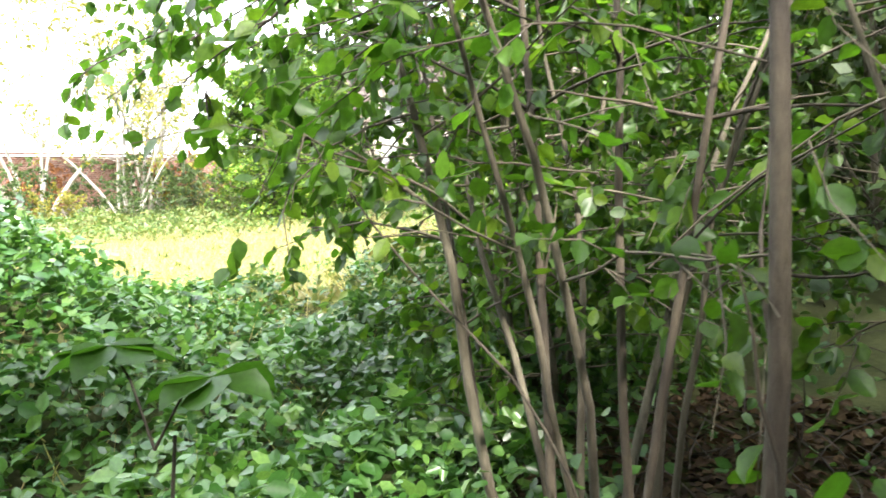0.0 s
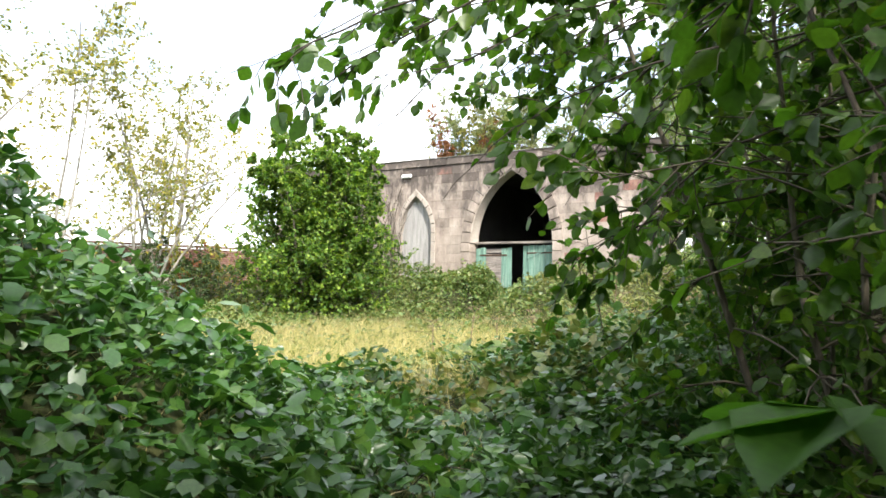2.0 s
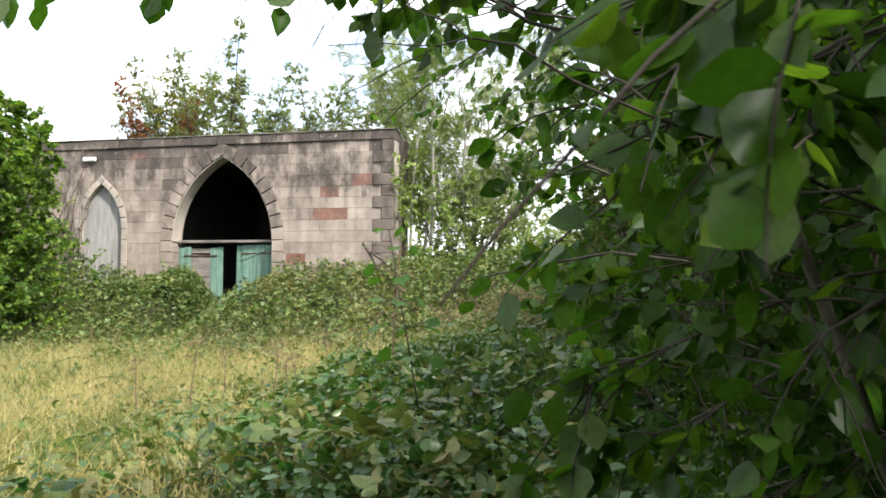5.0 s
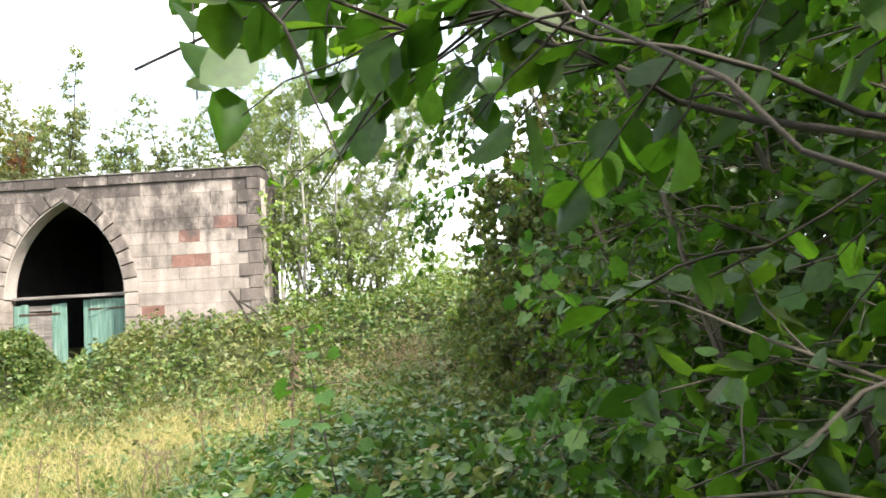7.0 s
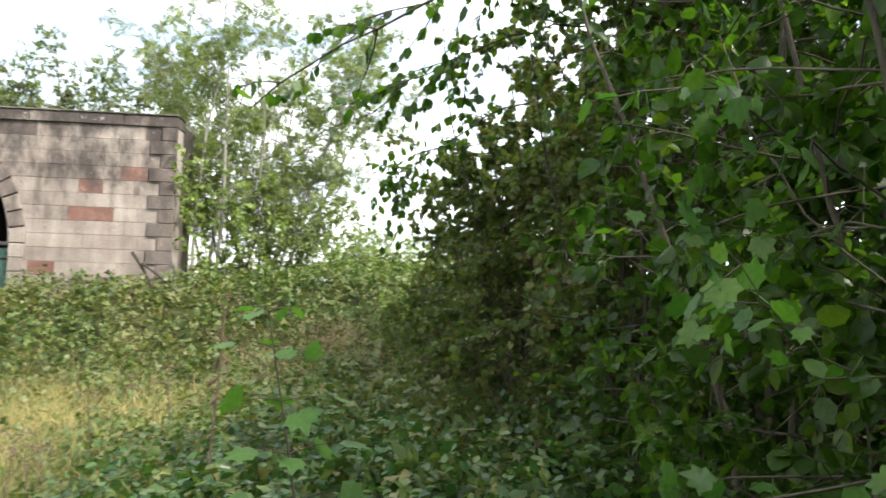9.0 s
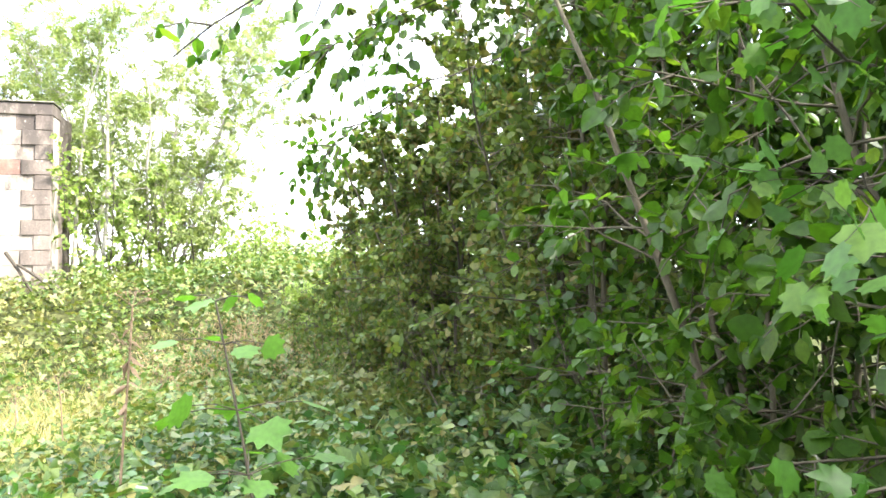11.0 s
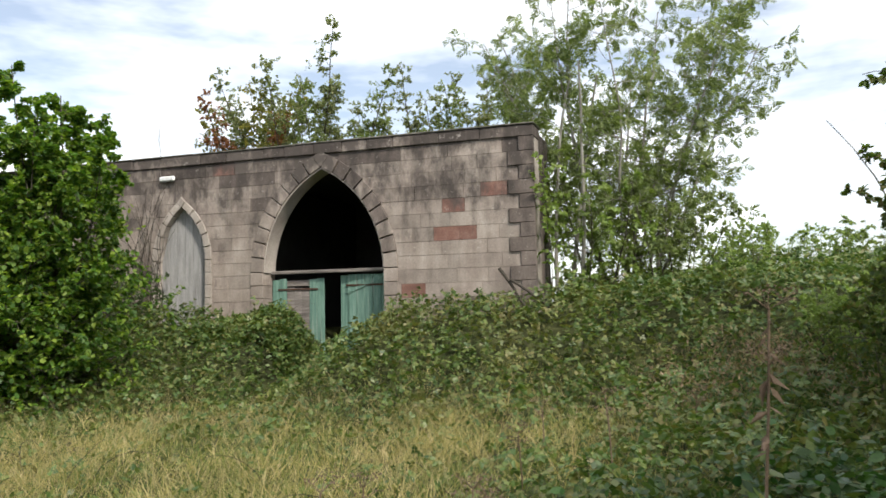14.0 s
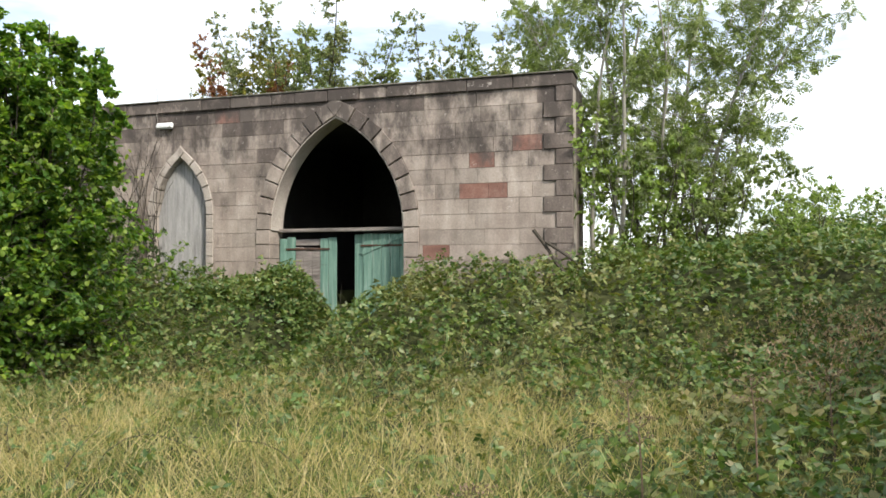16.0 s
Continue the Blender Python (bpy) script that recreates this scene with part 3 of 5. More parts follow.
for row, (z1, z0) in enumerate(zip(course_z[:-1], course_z[1:])):
    z1, z0 = z1 - rs.uniform(.001, .005), z0 + rs.uniform(.001, .005)
    spans, start = [], (lambda z: XL)
    for a in (ARCHES["side"], ARCHES["main"]):
        if z0 < arch_top(a, a["ring"]) - .03:
            spans.append((start, edge_of(a, -1)))
            start = edge_of(a, 1)
    spans.append((start, lambda z: XR))
    zm = (z0 + z1) / 2
    for lo, hi in spans:
        xa, xb = lo(zm), hi(zm)
        fixed = [p for p in FORCED.get(row, []) if xa < p[0] and p[1] < xb]
        stops, reds = [xa], []
        if hi(zm) == XR:
            last = XR - (.56 if row % 2 else .33)
        else:
            last = xb
        for p in fixed + [(last, last)]:
            while p[0] - stops[-1] > .001:
                gap = p[0] - stops[-1]
                w = rs.uniform(.6, 1.5)
                if gap < 1.25:
                    w = gap if gap < .9 else gap * rs.uniform(.4, .6)
                stops.append(stops[-1] + w if gap - w > .12 else p[0])
            if p[1] > p[0]:
                reds.append(len(stops) - 1)
                stops.append(p[1])
        quoin = None
        if last < xb:
            stops.append(xb)
            quoin = len(stops) - 2
        for k in range(len(stops) - 1):
            left = [(lo(z), z) for z in (z0, zm, z1)] if k == 0 else [(stops[k], z0), (stops[k], z1)]
            right = [(hi(z), z) for z in (z1, zm, z0)] if k == len(stops) - 2 else [(stops[k + 1], z1), (stops[k + 1], z0)]
            j = .006 if quoin == k else rs.choice((.0008, .0008, .0015, .004))
            poly = [(x + j, z) for x, z in left][::1] + [(x - j, z) for x, z in right]
            if max(p[0] for p in poly) - min(p[0] for p in poly) < .05:
                continue
            proud = -.035 if quoin == k else rs.uniform(-.003, .004)
            sooty = rs.random() < (.3, .14, .08, .06, .05, .04, .03, .03, .02, .02)[min(row, 9)]
            mat = STONE_RED if k in reds else STONE_DARK if (quoin == k and rs.random() < .92) or sooty else STONE
            part("stone", slab(poly, proud, .06, .016 if quoin == k else .0035), mat, front)

# voussoirs and jamb stones
def arch_ring(a, blocks, mat, depth, proud, course=.295):
    half, h, sp, ring, cx = a["half"], a["apex"] - a["spring"], a["spring"], a["ring"], a["cx"]
    r = (h * h + half * half) / (2 * half)
    full = math.acos((r - half) / r)
    for sgn in (1, -1):
        for k in range(blocks):
            t0, t1 = full * k / blocks + .006, full * (k + 1) / blocks - .006
            mid = (t0 + t1) / 2
            poly = [(cx + sgn * (rr * math.cos(t) - (r - half)), sp + rr * math.sin(t)) for rr, t in
                    ((r, t0), (r, mid), (r, t1), (r + ring, t1), (r + ring, mid), (r + ring, t0))]
            part("voussoir", slab(poly, proud - rs.uniform(0, .012), depth, .012), mat if mat is STONE_PALE or rs.random() < .6 else STONE_DARK, front)
        z, k = sp, 0
        while z > BASE + .2:
            w = ring + (.0 if k % 2 else .0)
            x0, x1 = sorted((cx + sgn * half, cx + sgn * (half + w)))
            part("jamb_stone", slab([(x0, z - course + .006), (x0, z - .006), (x1, z - .006), (x1, z - course + .006)], proud - rs.uniform(0, .01), depth, .012),
                 mat, front)
            z, k = z - course, k + 1
    top = arch_top(a, ring)
    part("keystone", slab([(cx, a["apex"]), (cx - ring * .62, a["apex"] + ring * .74), (cx, top + .05), (cx + ring * .62, a["apex"] + ring * .74)],
                          proud - .02, depth, .012), mat, front)


arch_ring(ARCHES["main"], 9, STONE, THICK - .05, -.03)
arch_ring(ARCHES["side"], 5, STONE_PALE, .4, -.025)

# smooth pale lining of the doorway
ma = ARCHES["main"]
rise_r = ((ma["apex"] - ma["spring"]) ** 2 + ma["half"] ** 2) / (2 * ma["half"])
sweep = math.acos((rise_r - ma["half"]) / rise_r)
for sgn in (1, -1):
    for k in range(4):
        outer = [(rise_r - .002, sweep * (k + q / 5) / 4) for q in range(6)]
        ring = outer + [(rise_r - .03, t) for _, t in outer[::-1]]
        part("lining_stone", slab([(ma["cx"] + sgn * (rr * math.cos(t) - (rise_r - ma["half"])), ma["spring"] + rr * math.sin(t)) for rr, t in ring], .0, .48, .002), STONE_PALE, front)

# timber doors of the main arch
beam = empty("lintel_beam", pose(-.12, .36, 1.9), "grey weathered timber beam across the doorway", "beam")
part("beam", box_bm((2.94, .14, .075), (0, 0, 0), .012), WOOD_GREY, beam)


def door_leaf(x0, x1, count, top, foot_z, m, label, broken=()):
    leaf = empty("plank_door", m, label, "door", "pair of green doors")
    w = (x1 - x0) / count
    for k in range(count):
        h = top - rs.uniform(0, .03) - foot_z - (.2 if k in broken else 0)
        part("plank", box_bm((w - .008, .035, h), (x0 + w * (k + .5), rs.uniform(-.004, .004), foot_z + h / 2), .005), WOOD_GREY if k in broken else PAINT_GREEN, leaf)
    part("ledge", box_bm((x1 - x0 - .05, .03, .13), ((x0 + x1) / 2, .034, top - .11), .006), WOOD_GREY if broken else PAINT_GREEN, leaf)
    part("strap_hinge", box_bm((x1 - x0 - .3, .012, .04), ((x0 + x1) / 2, -.03, top - .25), .004), IRON, leaf, "rusty iron strap hinge")
    return leaf


door_leaf(0, 1.3, 7, 1.76, -.3, pose(-1.58, .36, 0, 0, 0, 3), "weathered green plank door with broken middle boards, standing ajar in brambles", (2, 3, 4))
right_leaf = door_leaf(-1.24, 0, 6, 1.82, -.3, pose(1.34, .36, 0, 0, 0, -5), "weathered green plank door with an iron strap, standing ajar")
part("brace", slab([(-1.12, 1.42), (-1.02, 1.38), (-.1, 1.74), (-.2, 1.78)], -.036, -.02, .003), PAINT_GREEN, right_leaf)

# boards that close the small arch
blocked = empty("boarded_arch", pose(0, 0, 0), "pale grey boards closing the small pointed arch", "boarding")
sa = ARCHES["side"]
for k in range(6):
    x0 = sa["cx"] - sa["half"] + sa["half"] * k / 3
    x1 = x0 + sa["half"] / 3 - .008
    def top_at(x):
        lo_z, hi_z = sa["spring"], sa["apex"]
        for _ in range(20):
            mz = (lo_z + hi_z) / 2
            lo_z, hi_z = (mz, hi_z) if arch_half(sa, mz) > abs(x - sa["cx"]) else (lo_z, mz)
        return lo_z - .005
    part("board", slab([(x0, -.3), (x0, top_at(x0)), (x1, top_at(x1)), (x1, -.3)], .14 + rs.uniform(0, .006), .17, .003), BOARD_GREY, blocked)

# lamp box on the wall with its cable
lamp = empty("wall_lamp", pose(-4.17, -.02, 4.22), "white bulkhead lamp box fixed to the stone wall", "wall lamp")
part("housing", box_bm((.42, .09, .13), (0, -.045, 0), .03), WHITE, lamp)
part("bracket", box_bm((.1, .03, .05), (0, -.01, .08), .006), IRON, lamp, "small iron bracket")
v, f = tube_arrays(np.array([(-.2, -.02, .05), (-.24, -.01, .3), (-.22, .0, .62), (-.3, .02, 1.0), (-.26, .02, 1.35)]), [.008] * 5, 5)
obj("cable", mesh_of("cable", v, f), WOOD_GREY, lamp, "pale loose cable")

# two old poles lying against the corner
for (a, b, r, nm) in (((4.05, -.55, 1.78), (4.62, -.75, .95), .035, "leaning_pole"), ((4.3, -.7, 1.55), (5.15, -.9, .95), .028, "leaning_pole")):
    root = empty(nm, pose(*a), "dark rotten timber pole leaning in the brambles by the corner", "pole", "old poles by the corner")
    v, f = tube_arrays(bent((0, 0, 0), np.array(b) - np.array(a), float(np.linalg.norm(np.array(b) - np.array(a))), 4, np.random.default_rng(3), .04), np.linspace(r, r * .7, 5), 7)
    obj("pole", mesh_of("pole", v, f), TWIG, root)

# low brick wall far off
brick_wall = empty("brick_wall", pose(-13.4, -7.5, 0, 0, 0, 68), "low weathered red brick wall behind bare trees", "brick wall")
part("core", box_bm((15.9, .2, 2.9), (0, 0, .2)), MORTAR, brick_wall)
hb = Heap()
bv = np.array([(sx, sy, sz) for sx in (-.5, .5) for sy in (-.5, .5) for sz in (-.5, .5)])
bf = np.array([(0, 1, 3), (0, 3, 2), (4, 6, 7), (4, 7, 5), (0, 4, 5), (0, 5, 1), (2, 3, 7), (2, 7, 6), (1, 5, 7), (1, 7, 3), (0, 2, 6), (0, 6, 4)])
for row in range(24):
    for col in range(70):
        bx = -7.9 + (col + .5 * (row % 2)) * .226
        hb.add(bv * (.214, .235, .064) + (bx, rs.uniform(-.004, .004), -.1 + row * .075), bf)
tagged(obj("bricks", hb.mesh("bricks"), BRICK, brick_wall), kind="stuff")
part("capping", box_bm((15.9, .3, .07), (0, 0, 1.74), .012), BRICK, brick_wall)


# ---- plants ----
def scatter(n, box, rng, keep):
    x, y = rng.uniform(box[0], box[1], n), rng.uniform(box[2], box[3], n)
    k = rng.uniform(size=n) < keep(x, y)
    return x[k], y[k]


def sig(v, w):
    return 1 / (1 + np.exp(-np.clip(v / w, -30, 30)))


def ivy_mask(x, y):
    return np.clip(bump2(x, y, 6.9, -19.7, 2.6, 1.9, 1.5) + bump2(x, y, 3.6, -21, 3.4, 3, 1.5), 0, 1)


def grass_mask(x, y):
    """Where long grass grows rather than brambles."""
    g = sig(7.1 + .7 * ripple(.6 * x, .6 * y) - x, .6) * sig(x + 2.0, .8) * sig(-4.4 + 1.3 * ripple(.5 * x, .4 * y) - y, 1.0) * sig(y + 18.2, .4)
    return g * (1 - ivy_mask(x, y))


def cover_z(x, y):
    """Top of the low plants, trodden down along the trail."""
    trodden = 1 - .5 * np.exp(-(off_trail(np.stack([x, y], -1)) / .4) ** 2)
    return ground_z(x, y) + trodden * (.44 + .2 * ripple(1.1 * x, 1.2 * y) + .16 * ripple(2.7 * x + 1, 2.4 * y) + .13 * ripple(5.3 * x + .6 * y, 4.7 * y - .9 * x) + .08 * ripple(8.9 * x - 2 * y, 9.7 * y + x)) * (1 - .6 * grass_mask(x, y))


TRAIL = np.array([(15.0, -21.4), (13.8, -21.5), (12.9, -21.65), (12.2, -21.5), (11.6, -21.1), (11.0, -20.6), (10.5, -19.8), (10.1, -19.1), (9.7, -18.4), (9.5, -17.9),
                  (9.1, -17.0), (8.75, -16.35), (8.3, -15.95), (7.8, -15.4), (7.4, -14.9), (6.6, -14.4)])


def bare(x, y):
    """Leafless litter in the deep shade under the stems by the start."""
    return sig(x - 12.15 - .25 * ripple(x, y), .15) * sig(y + 20.9, .25)


def off_trail(p):
    """Distance of points from the trodden line, level."""
    a, b = TRAIL[:-1], TRAIL[1:]
    p = np.asarray(p)[..., None, :2]
    t = np.clip(np.sum((p - a) * (b - a), -1) / np.sum((b - a) ** 2, -1), 0, 1)
    return np.min(np.linalg.norm(p - (a + t[..., None] * (b - a)), axis=-1), -1)


HEDGE_RNG = np.random.default_rng(77)


def hedge_clear(p):
    """Kept free of hedge: the trodden line and the open ground beside it."""
    p = np.asarray(p)
    y, z = p[..., 1], p[..., 2]
    ragged = 9.85 - .6 * sig(y + 10.2, .7) + .5 * sig(.35 - z, .15) + .22 * np.clip(z - 2.2, 0, 2) + .32 * HEDGE_RNG.normal() + .3 * ripple(2.1 * p[..., 1], 2.3 * p[..., 2])
    return in_way(p, .38) | ((p[..., 0] < ragged) & (p[..., 1] > -17.2))


def in_way(p, r=.5, top=1.75):
    return (off_trail(p) < r) & (np.asarray(p)[..., 2] < top)


rng = np.random.default_rng(11)
AREA = (-9, 16, -26, 2)
x, y = scatter(105000, AREA, rng, lambda x, y: (1 - .78 * grass_mask(x, y)) * (1 - .8 * ivy_mask(x, y)) * np.where(x > 12.5, .3, 1) * (1 - .95 * bare(x, y)) * np.where(y > -.08, (x > 5) * .9, 1)
               * np.where(y < -23.5, .4, 1))
z = cover_z(x, y) - rng.uniform(0, 1, len(x)) ** 1.6 * .42
d = np.stack([rng.normal(size=len(x)), rng.normal(size=len(x)), rng.normal(size=len(x)) * .35 - .15], 1)
size = rng.uniform(.055, .12, len(x)) * (1 + .06 * sig(y + 9, 1)) * np.where((x > 7.4) & (y < -10.5), 1.3, 1)
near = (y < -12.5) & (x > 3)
# leaves near the hedge take the darker green, shade painted in
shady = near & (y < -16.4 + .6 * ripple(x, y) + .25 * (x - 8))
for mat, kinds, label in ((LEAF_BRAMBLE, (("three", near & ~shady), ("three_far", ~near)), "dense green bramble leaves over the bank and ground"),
                          (LEAF_SHADED, (("three", shady),), "deep green bramble leaves, the hedge's shade put into their colour")):
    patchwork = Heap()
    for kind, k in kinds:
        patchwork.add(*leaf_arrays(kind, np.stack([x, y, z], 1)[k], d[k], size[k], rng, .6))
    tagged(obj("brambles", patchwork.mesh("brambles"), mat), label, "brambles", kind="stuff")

x, y = scatter(110000, AREA, rng, lambda x, y: (1 - .78 * grass_mask(x, y)) * np.where(x > 12.5, .3, 1) * (1 - .95 * bare(x, y)) * np.where(y > -.08, (x > 5) * .9, 1) * np.where(y < -23.5, .4, 1))
z = cover_z(x, y) - .06 - rng.uniform(0, 1, len(x)) * .3
d = np.stack([rng.normal(size=len(x)), rng.normal(size=len(x)), rng.normal(size=len(x)) * .5 - .2], 1)
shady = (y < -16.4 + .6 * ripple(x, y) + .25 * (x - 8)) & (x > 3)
for k, mat, label in ((~shady, LEAF_BRAMBLE, "dense low green weeds under the brambles"), (shady, LEAF_SHADED, "deep green weeds, the hedge's shade put into their colour")):
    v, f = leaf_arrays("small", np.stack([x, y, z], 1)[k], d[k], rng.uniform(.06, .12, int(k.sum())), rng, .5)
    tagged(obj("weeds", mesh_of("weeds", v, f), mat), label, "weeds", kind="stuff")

x, y = scatter(72000, (6.6, 14.5, -23.5, -9.5), rng, lambda x, y: np.where(off_trail(np.stack([x, y], -1)) < .3, .35, 1) * (1 - .5 * ivy_mask(x, y)) * (1 - .9 * bare(x, y)) * sig(13.3 - x, .5) * sig(x - 7.5 - .5 * ripple(x, y), .35) * sig(-10.4 + ripple(x, y) - y, .6) * sig(y + 22.8, .3))
z = cover_z(x, y) + .05 - rng.uniform(0, 1, len(x)) * .45
d = np.stack([rng.normal(size=len(x)), rng.normal(size=len(x)), rng.normal(size=len(x)) * .4 - .2], 1)
v, f = leaf_arrays("leaf", np.stack([x, y, z], 1), d, rng.uniform(.04, .095, len(x)), rng, .6)
tagged(obj("nettles", mesh_of("nettles", v, f), LEAF_IVY), "low green nettles and ground ivy along the trodden line", "weeds", kind="stuff")

x, y = scatter(4200, (-2.4, .15, -1.7, -.06), rng, lambda x, y: .95 + 0 * x)
z = ground_z(x, y) + rng.uniform(.02, .38, len(x))
d = np.stack([rng.normal(size=len(x)), rng.normal(size=len(x)) - .4, rng.normal(size=len(x)) * .4 - .2], 1)
v, f = leaf_arrays("three_far", np.stack([x, y, z], 1), d, rng.uniform(.06, .12, len(x)), rng, .5)
tagged(obj("doorway_brambles", mesh_of("doorway_brambles", v, f), LEAF_BRAMBLE), "heap of brambles grown up against the green door", "brambles", kind="stuff")

# fallen leaves and twigs under the stems by the start
x, y = scatter(26000, (11.6, 17, -21.6, -16.5), rng, lambda x, y: .15 + .85 * bare(x, y))
d = np.stack([rng.normal(size=len(x)), rng.normal(size=len(x)), rng.normal(size=len(x)) * .25], 1)
v, f = leaf_arrays("leaf", np.stack([x, y, ground_z(x, y) + rng.uniform(.0, .05, len(x))], 1), d, rng.uniform(.04, .09, len(x)), rng, .7)
tagged(obj("fallen_leaves", mesh_of("fallen_leaves", v, f), LEAF_DEAD), "dark brown fallen leaves in the shade of the stems", "leaf litter", kind="stuff")
brash = Heap()
bx, by = scatter(420, (11.9, 16, -21.0, -17), rng, lambda x, y: bare(x, y))
for px, py in zip(bx, by):
    a = rng.uniform(0, 6.28)
    line = bent((px, py, float(ground_z(px, py)) + .03), (math.cos(a), math.sin(a), rng.uniform(.1, 1.2)), rng.uniform(.3, .9), 5, rng, .15, .1)
    if not in_way(line, .35).any():
        brash.add(*tube_arrays(line, np.linspace(.006, .002, len(line)), 4))
tagged(obj("brushwood", brash.mesh("brushwood"), TWIG), "dead brown twigs and brushwood under the stems", "brushwood", kind="stuff")

# arching canes among the leaves
canes = Heap()
cx, cy = scatter(900, AREA, rng, lambda x, y: (1 - .5 * grass_mask(x, y)) * (y < -.4))
for px, py in zip(cx, cy):
    a = rng.uniform(0, 6.28)
    line = bent((px, py, float(ground_z(px, py)) + .05), (math.cos(a) * .8, math.sin(a) * .8, 1.1), rng.uniform(.5, 1.1), 6, rng, .12, .3)
    canes.add(*tube_arrays(line, np.linspace(.005, .0025, len(line)), 3))
tagged(obj("bramble_canes", canes.mesh("canes"), TWIG), "thin brown arching bramble canes", "brambles", kind="stuff")

x, y = scatter(52000, (-4, 10, -26, -15), rng, lambda x, y: ivy_mask(x, y))
z = cover_z(x, y) - rng.uniform(0, 1, len(x)) ** 1.3 * .5 + .07
d = np.stack([rng.normal(size=len(x)), rng.normal(size=len(x)), rng.normal(size=len(x)) * .4 - .3], 1)
v, f = leaf_arrays("leaf", np.stack([x, y, z], 1), d, rng.uniform(.05, .13, len(x)), rng, .7)
tagged(obj("ivy", mesh_of("ivy", v, f), LEAF_IVY), "glossy ivy and nettles covering the earth mound", "ivy", kind="stuff")

for name, mat, count, lo, hi, label in (("dry_grass", GRASS_DRY, 190000, .14, .46, "long straw-coloured grass in the clearing"),
                                        ("green_grass", GRASS_GREEN, 110000, .14, .4, "long green grass among the brambles")):
    x, y = scatter(count, (-6, 11, -20, -3), rng, lambda x, y: np.clip(grass_mask(x, y) * (.55 + .75 * ripple(.8 * x + (name == "dry_grass") * 2, .9 * y)) + .05, 0, 1))
    z = ground_z(x, y) - .02
    d = np.stack([rng.normal(size=len(x)) * .75 + .1, rng.normal(size=len(x)) * .75, np.ones(len(x))], 1)
    v, f = leaf_arrays("blade", np.stack([x, y, z], 1), d, rng.uniform(lo, hi, len(x)), rng, 0)
    tagged(obj(name, mesh_of(name, v, f), mat), label, "grass", kind="stuff")


def foot(x, y, turn=0, tilt=0, scale=1.0):
    return pose(x, y, float(ground_z(x, y)) - .05, tilt, 0, turn) @ Matrix.Diagonal((scale, scale, scale, 1))


# shrubs beside the trodden line, each grown in its own place
rng = np.random.default_rng(21)
for hx, hy, h, spread in ((12.5, -18.6, 4.6, 1.2), (11.5, -17.2, 4.6, 1.3), (11.3, -15.3, 4.8, 1.1), (11.3, -13.2, 4.8, 1.1), (11.2, -11.0, 4.6, 1.0), (10.7, -8.8, 4.3, 1.2),
                          (10.6, -6.6, 4.2, 1.2), (14.2, -19.2, 4.8, .9)):
    gz = float(ground_z(hx, hy)) - .05
    home = np.array((hx, hy, gz))
    kit = plant(rng, 8, 13 if hx > 12 else 26 if hy < -16.5 else 32 if hy < -12 else 28, 5, 7 if hx > 12 else 13 if hy < -12 else 22, h, spread, "round" if hy < -14 else "leaf", .08 if hy < -12 else .07, .022, .3 if hx > 12 else .06, .1, .34, .5, base_r=.35, clear=lambda p: hedge_clear(p + home))
    place_plant("hedge_shrub", kit, pose(*home), BARK, LEAF_HAZEL if hy < -12 else LEAF_OLIVE, "many-stemmed hazel shrub with broad green leaves" if hy < -12 else "many-stemmed shrub with small olive-green and browning leaves", "shrub", "shrubs beside the path")
BACK = plant(rng, 9, 28, 5, 10, 6.8, 2.2, "small", .14, .04, .03, .06, .3, .5, base_r=.5, fine=False)
# those behind and right of the start are unseen, added to cast shade
for hx, hy, turn in ((13.4, -13.2, 70), (12.9, -10.2, 140), (12.8, -7.0, 210), (16.4, -15.0, 100), (20.2, -18.6, 190), (15.6, -12, 250), (15.6, -24.2, 320), (12.9, -25.2, 60), (10.4, -25.4, 10), (14.3, -25.2, 150), (11.6, -25.4, 270), (17.9, -22.9, 200), (17.3, -20.5, 30), (16.2, -18.0, 130)):
    place_plant("thicket_tree", BACK, foot(hx, hy, turn, 0, 1.35 if hy < -24 else 1), BARK, LEAF_DARK, "dense dark leafy tree of the thicket or its added shade row", "tree", "trees of the thicket")

# bush before the building
rng = np.random.default_rng(5)
BUSH = plant(rng, 16, 44, 7, 18, 5.9, 1.9, "leaf", .1, .04, .02, .03, .4, .8, base_r=.6, taper=.86, sub=.45)
place_plant("bush", BUSH, foot(-3.7, -4.7), BARK, LEAF_BUSH, "tall bright green hornbeam bush growing in the clearing", "bush", "")

# ash tree at the building's corner
rng = np.random.default_rng(9)
ASH = plant(rng, 11, 32, 6, 4, 8.0, 3.6, "pinnate", .26, .05, .12, -.04, .24, .35, base_r=.6, taper=.5, sub=.42)
place_plant("ash_tree", ASH, foot(6.3, 2.4), BARK_PALE, LEAF_ASH, "airy young ash tree with several pale stems", "tree")

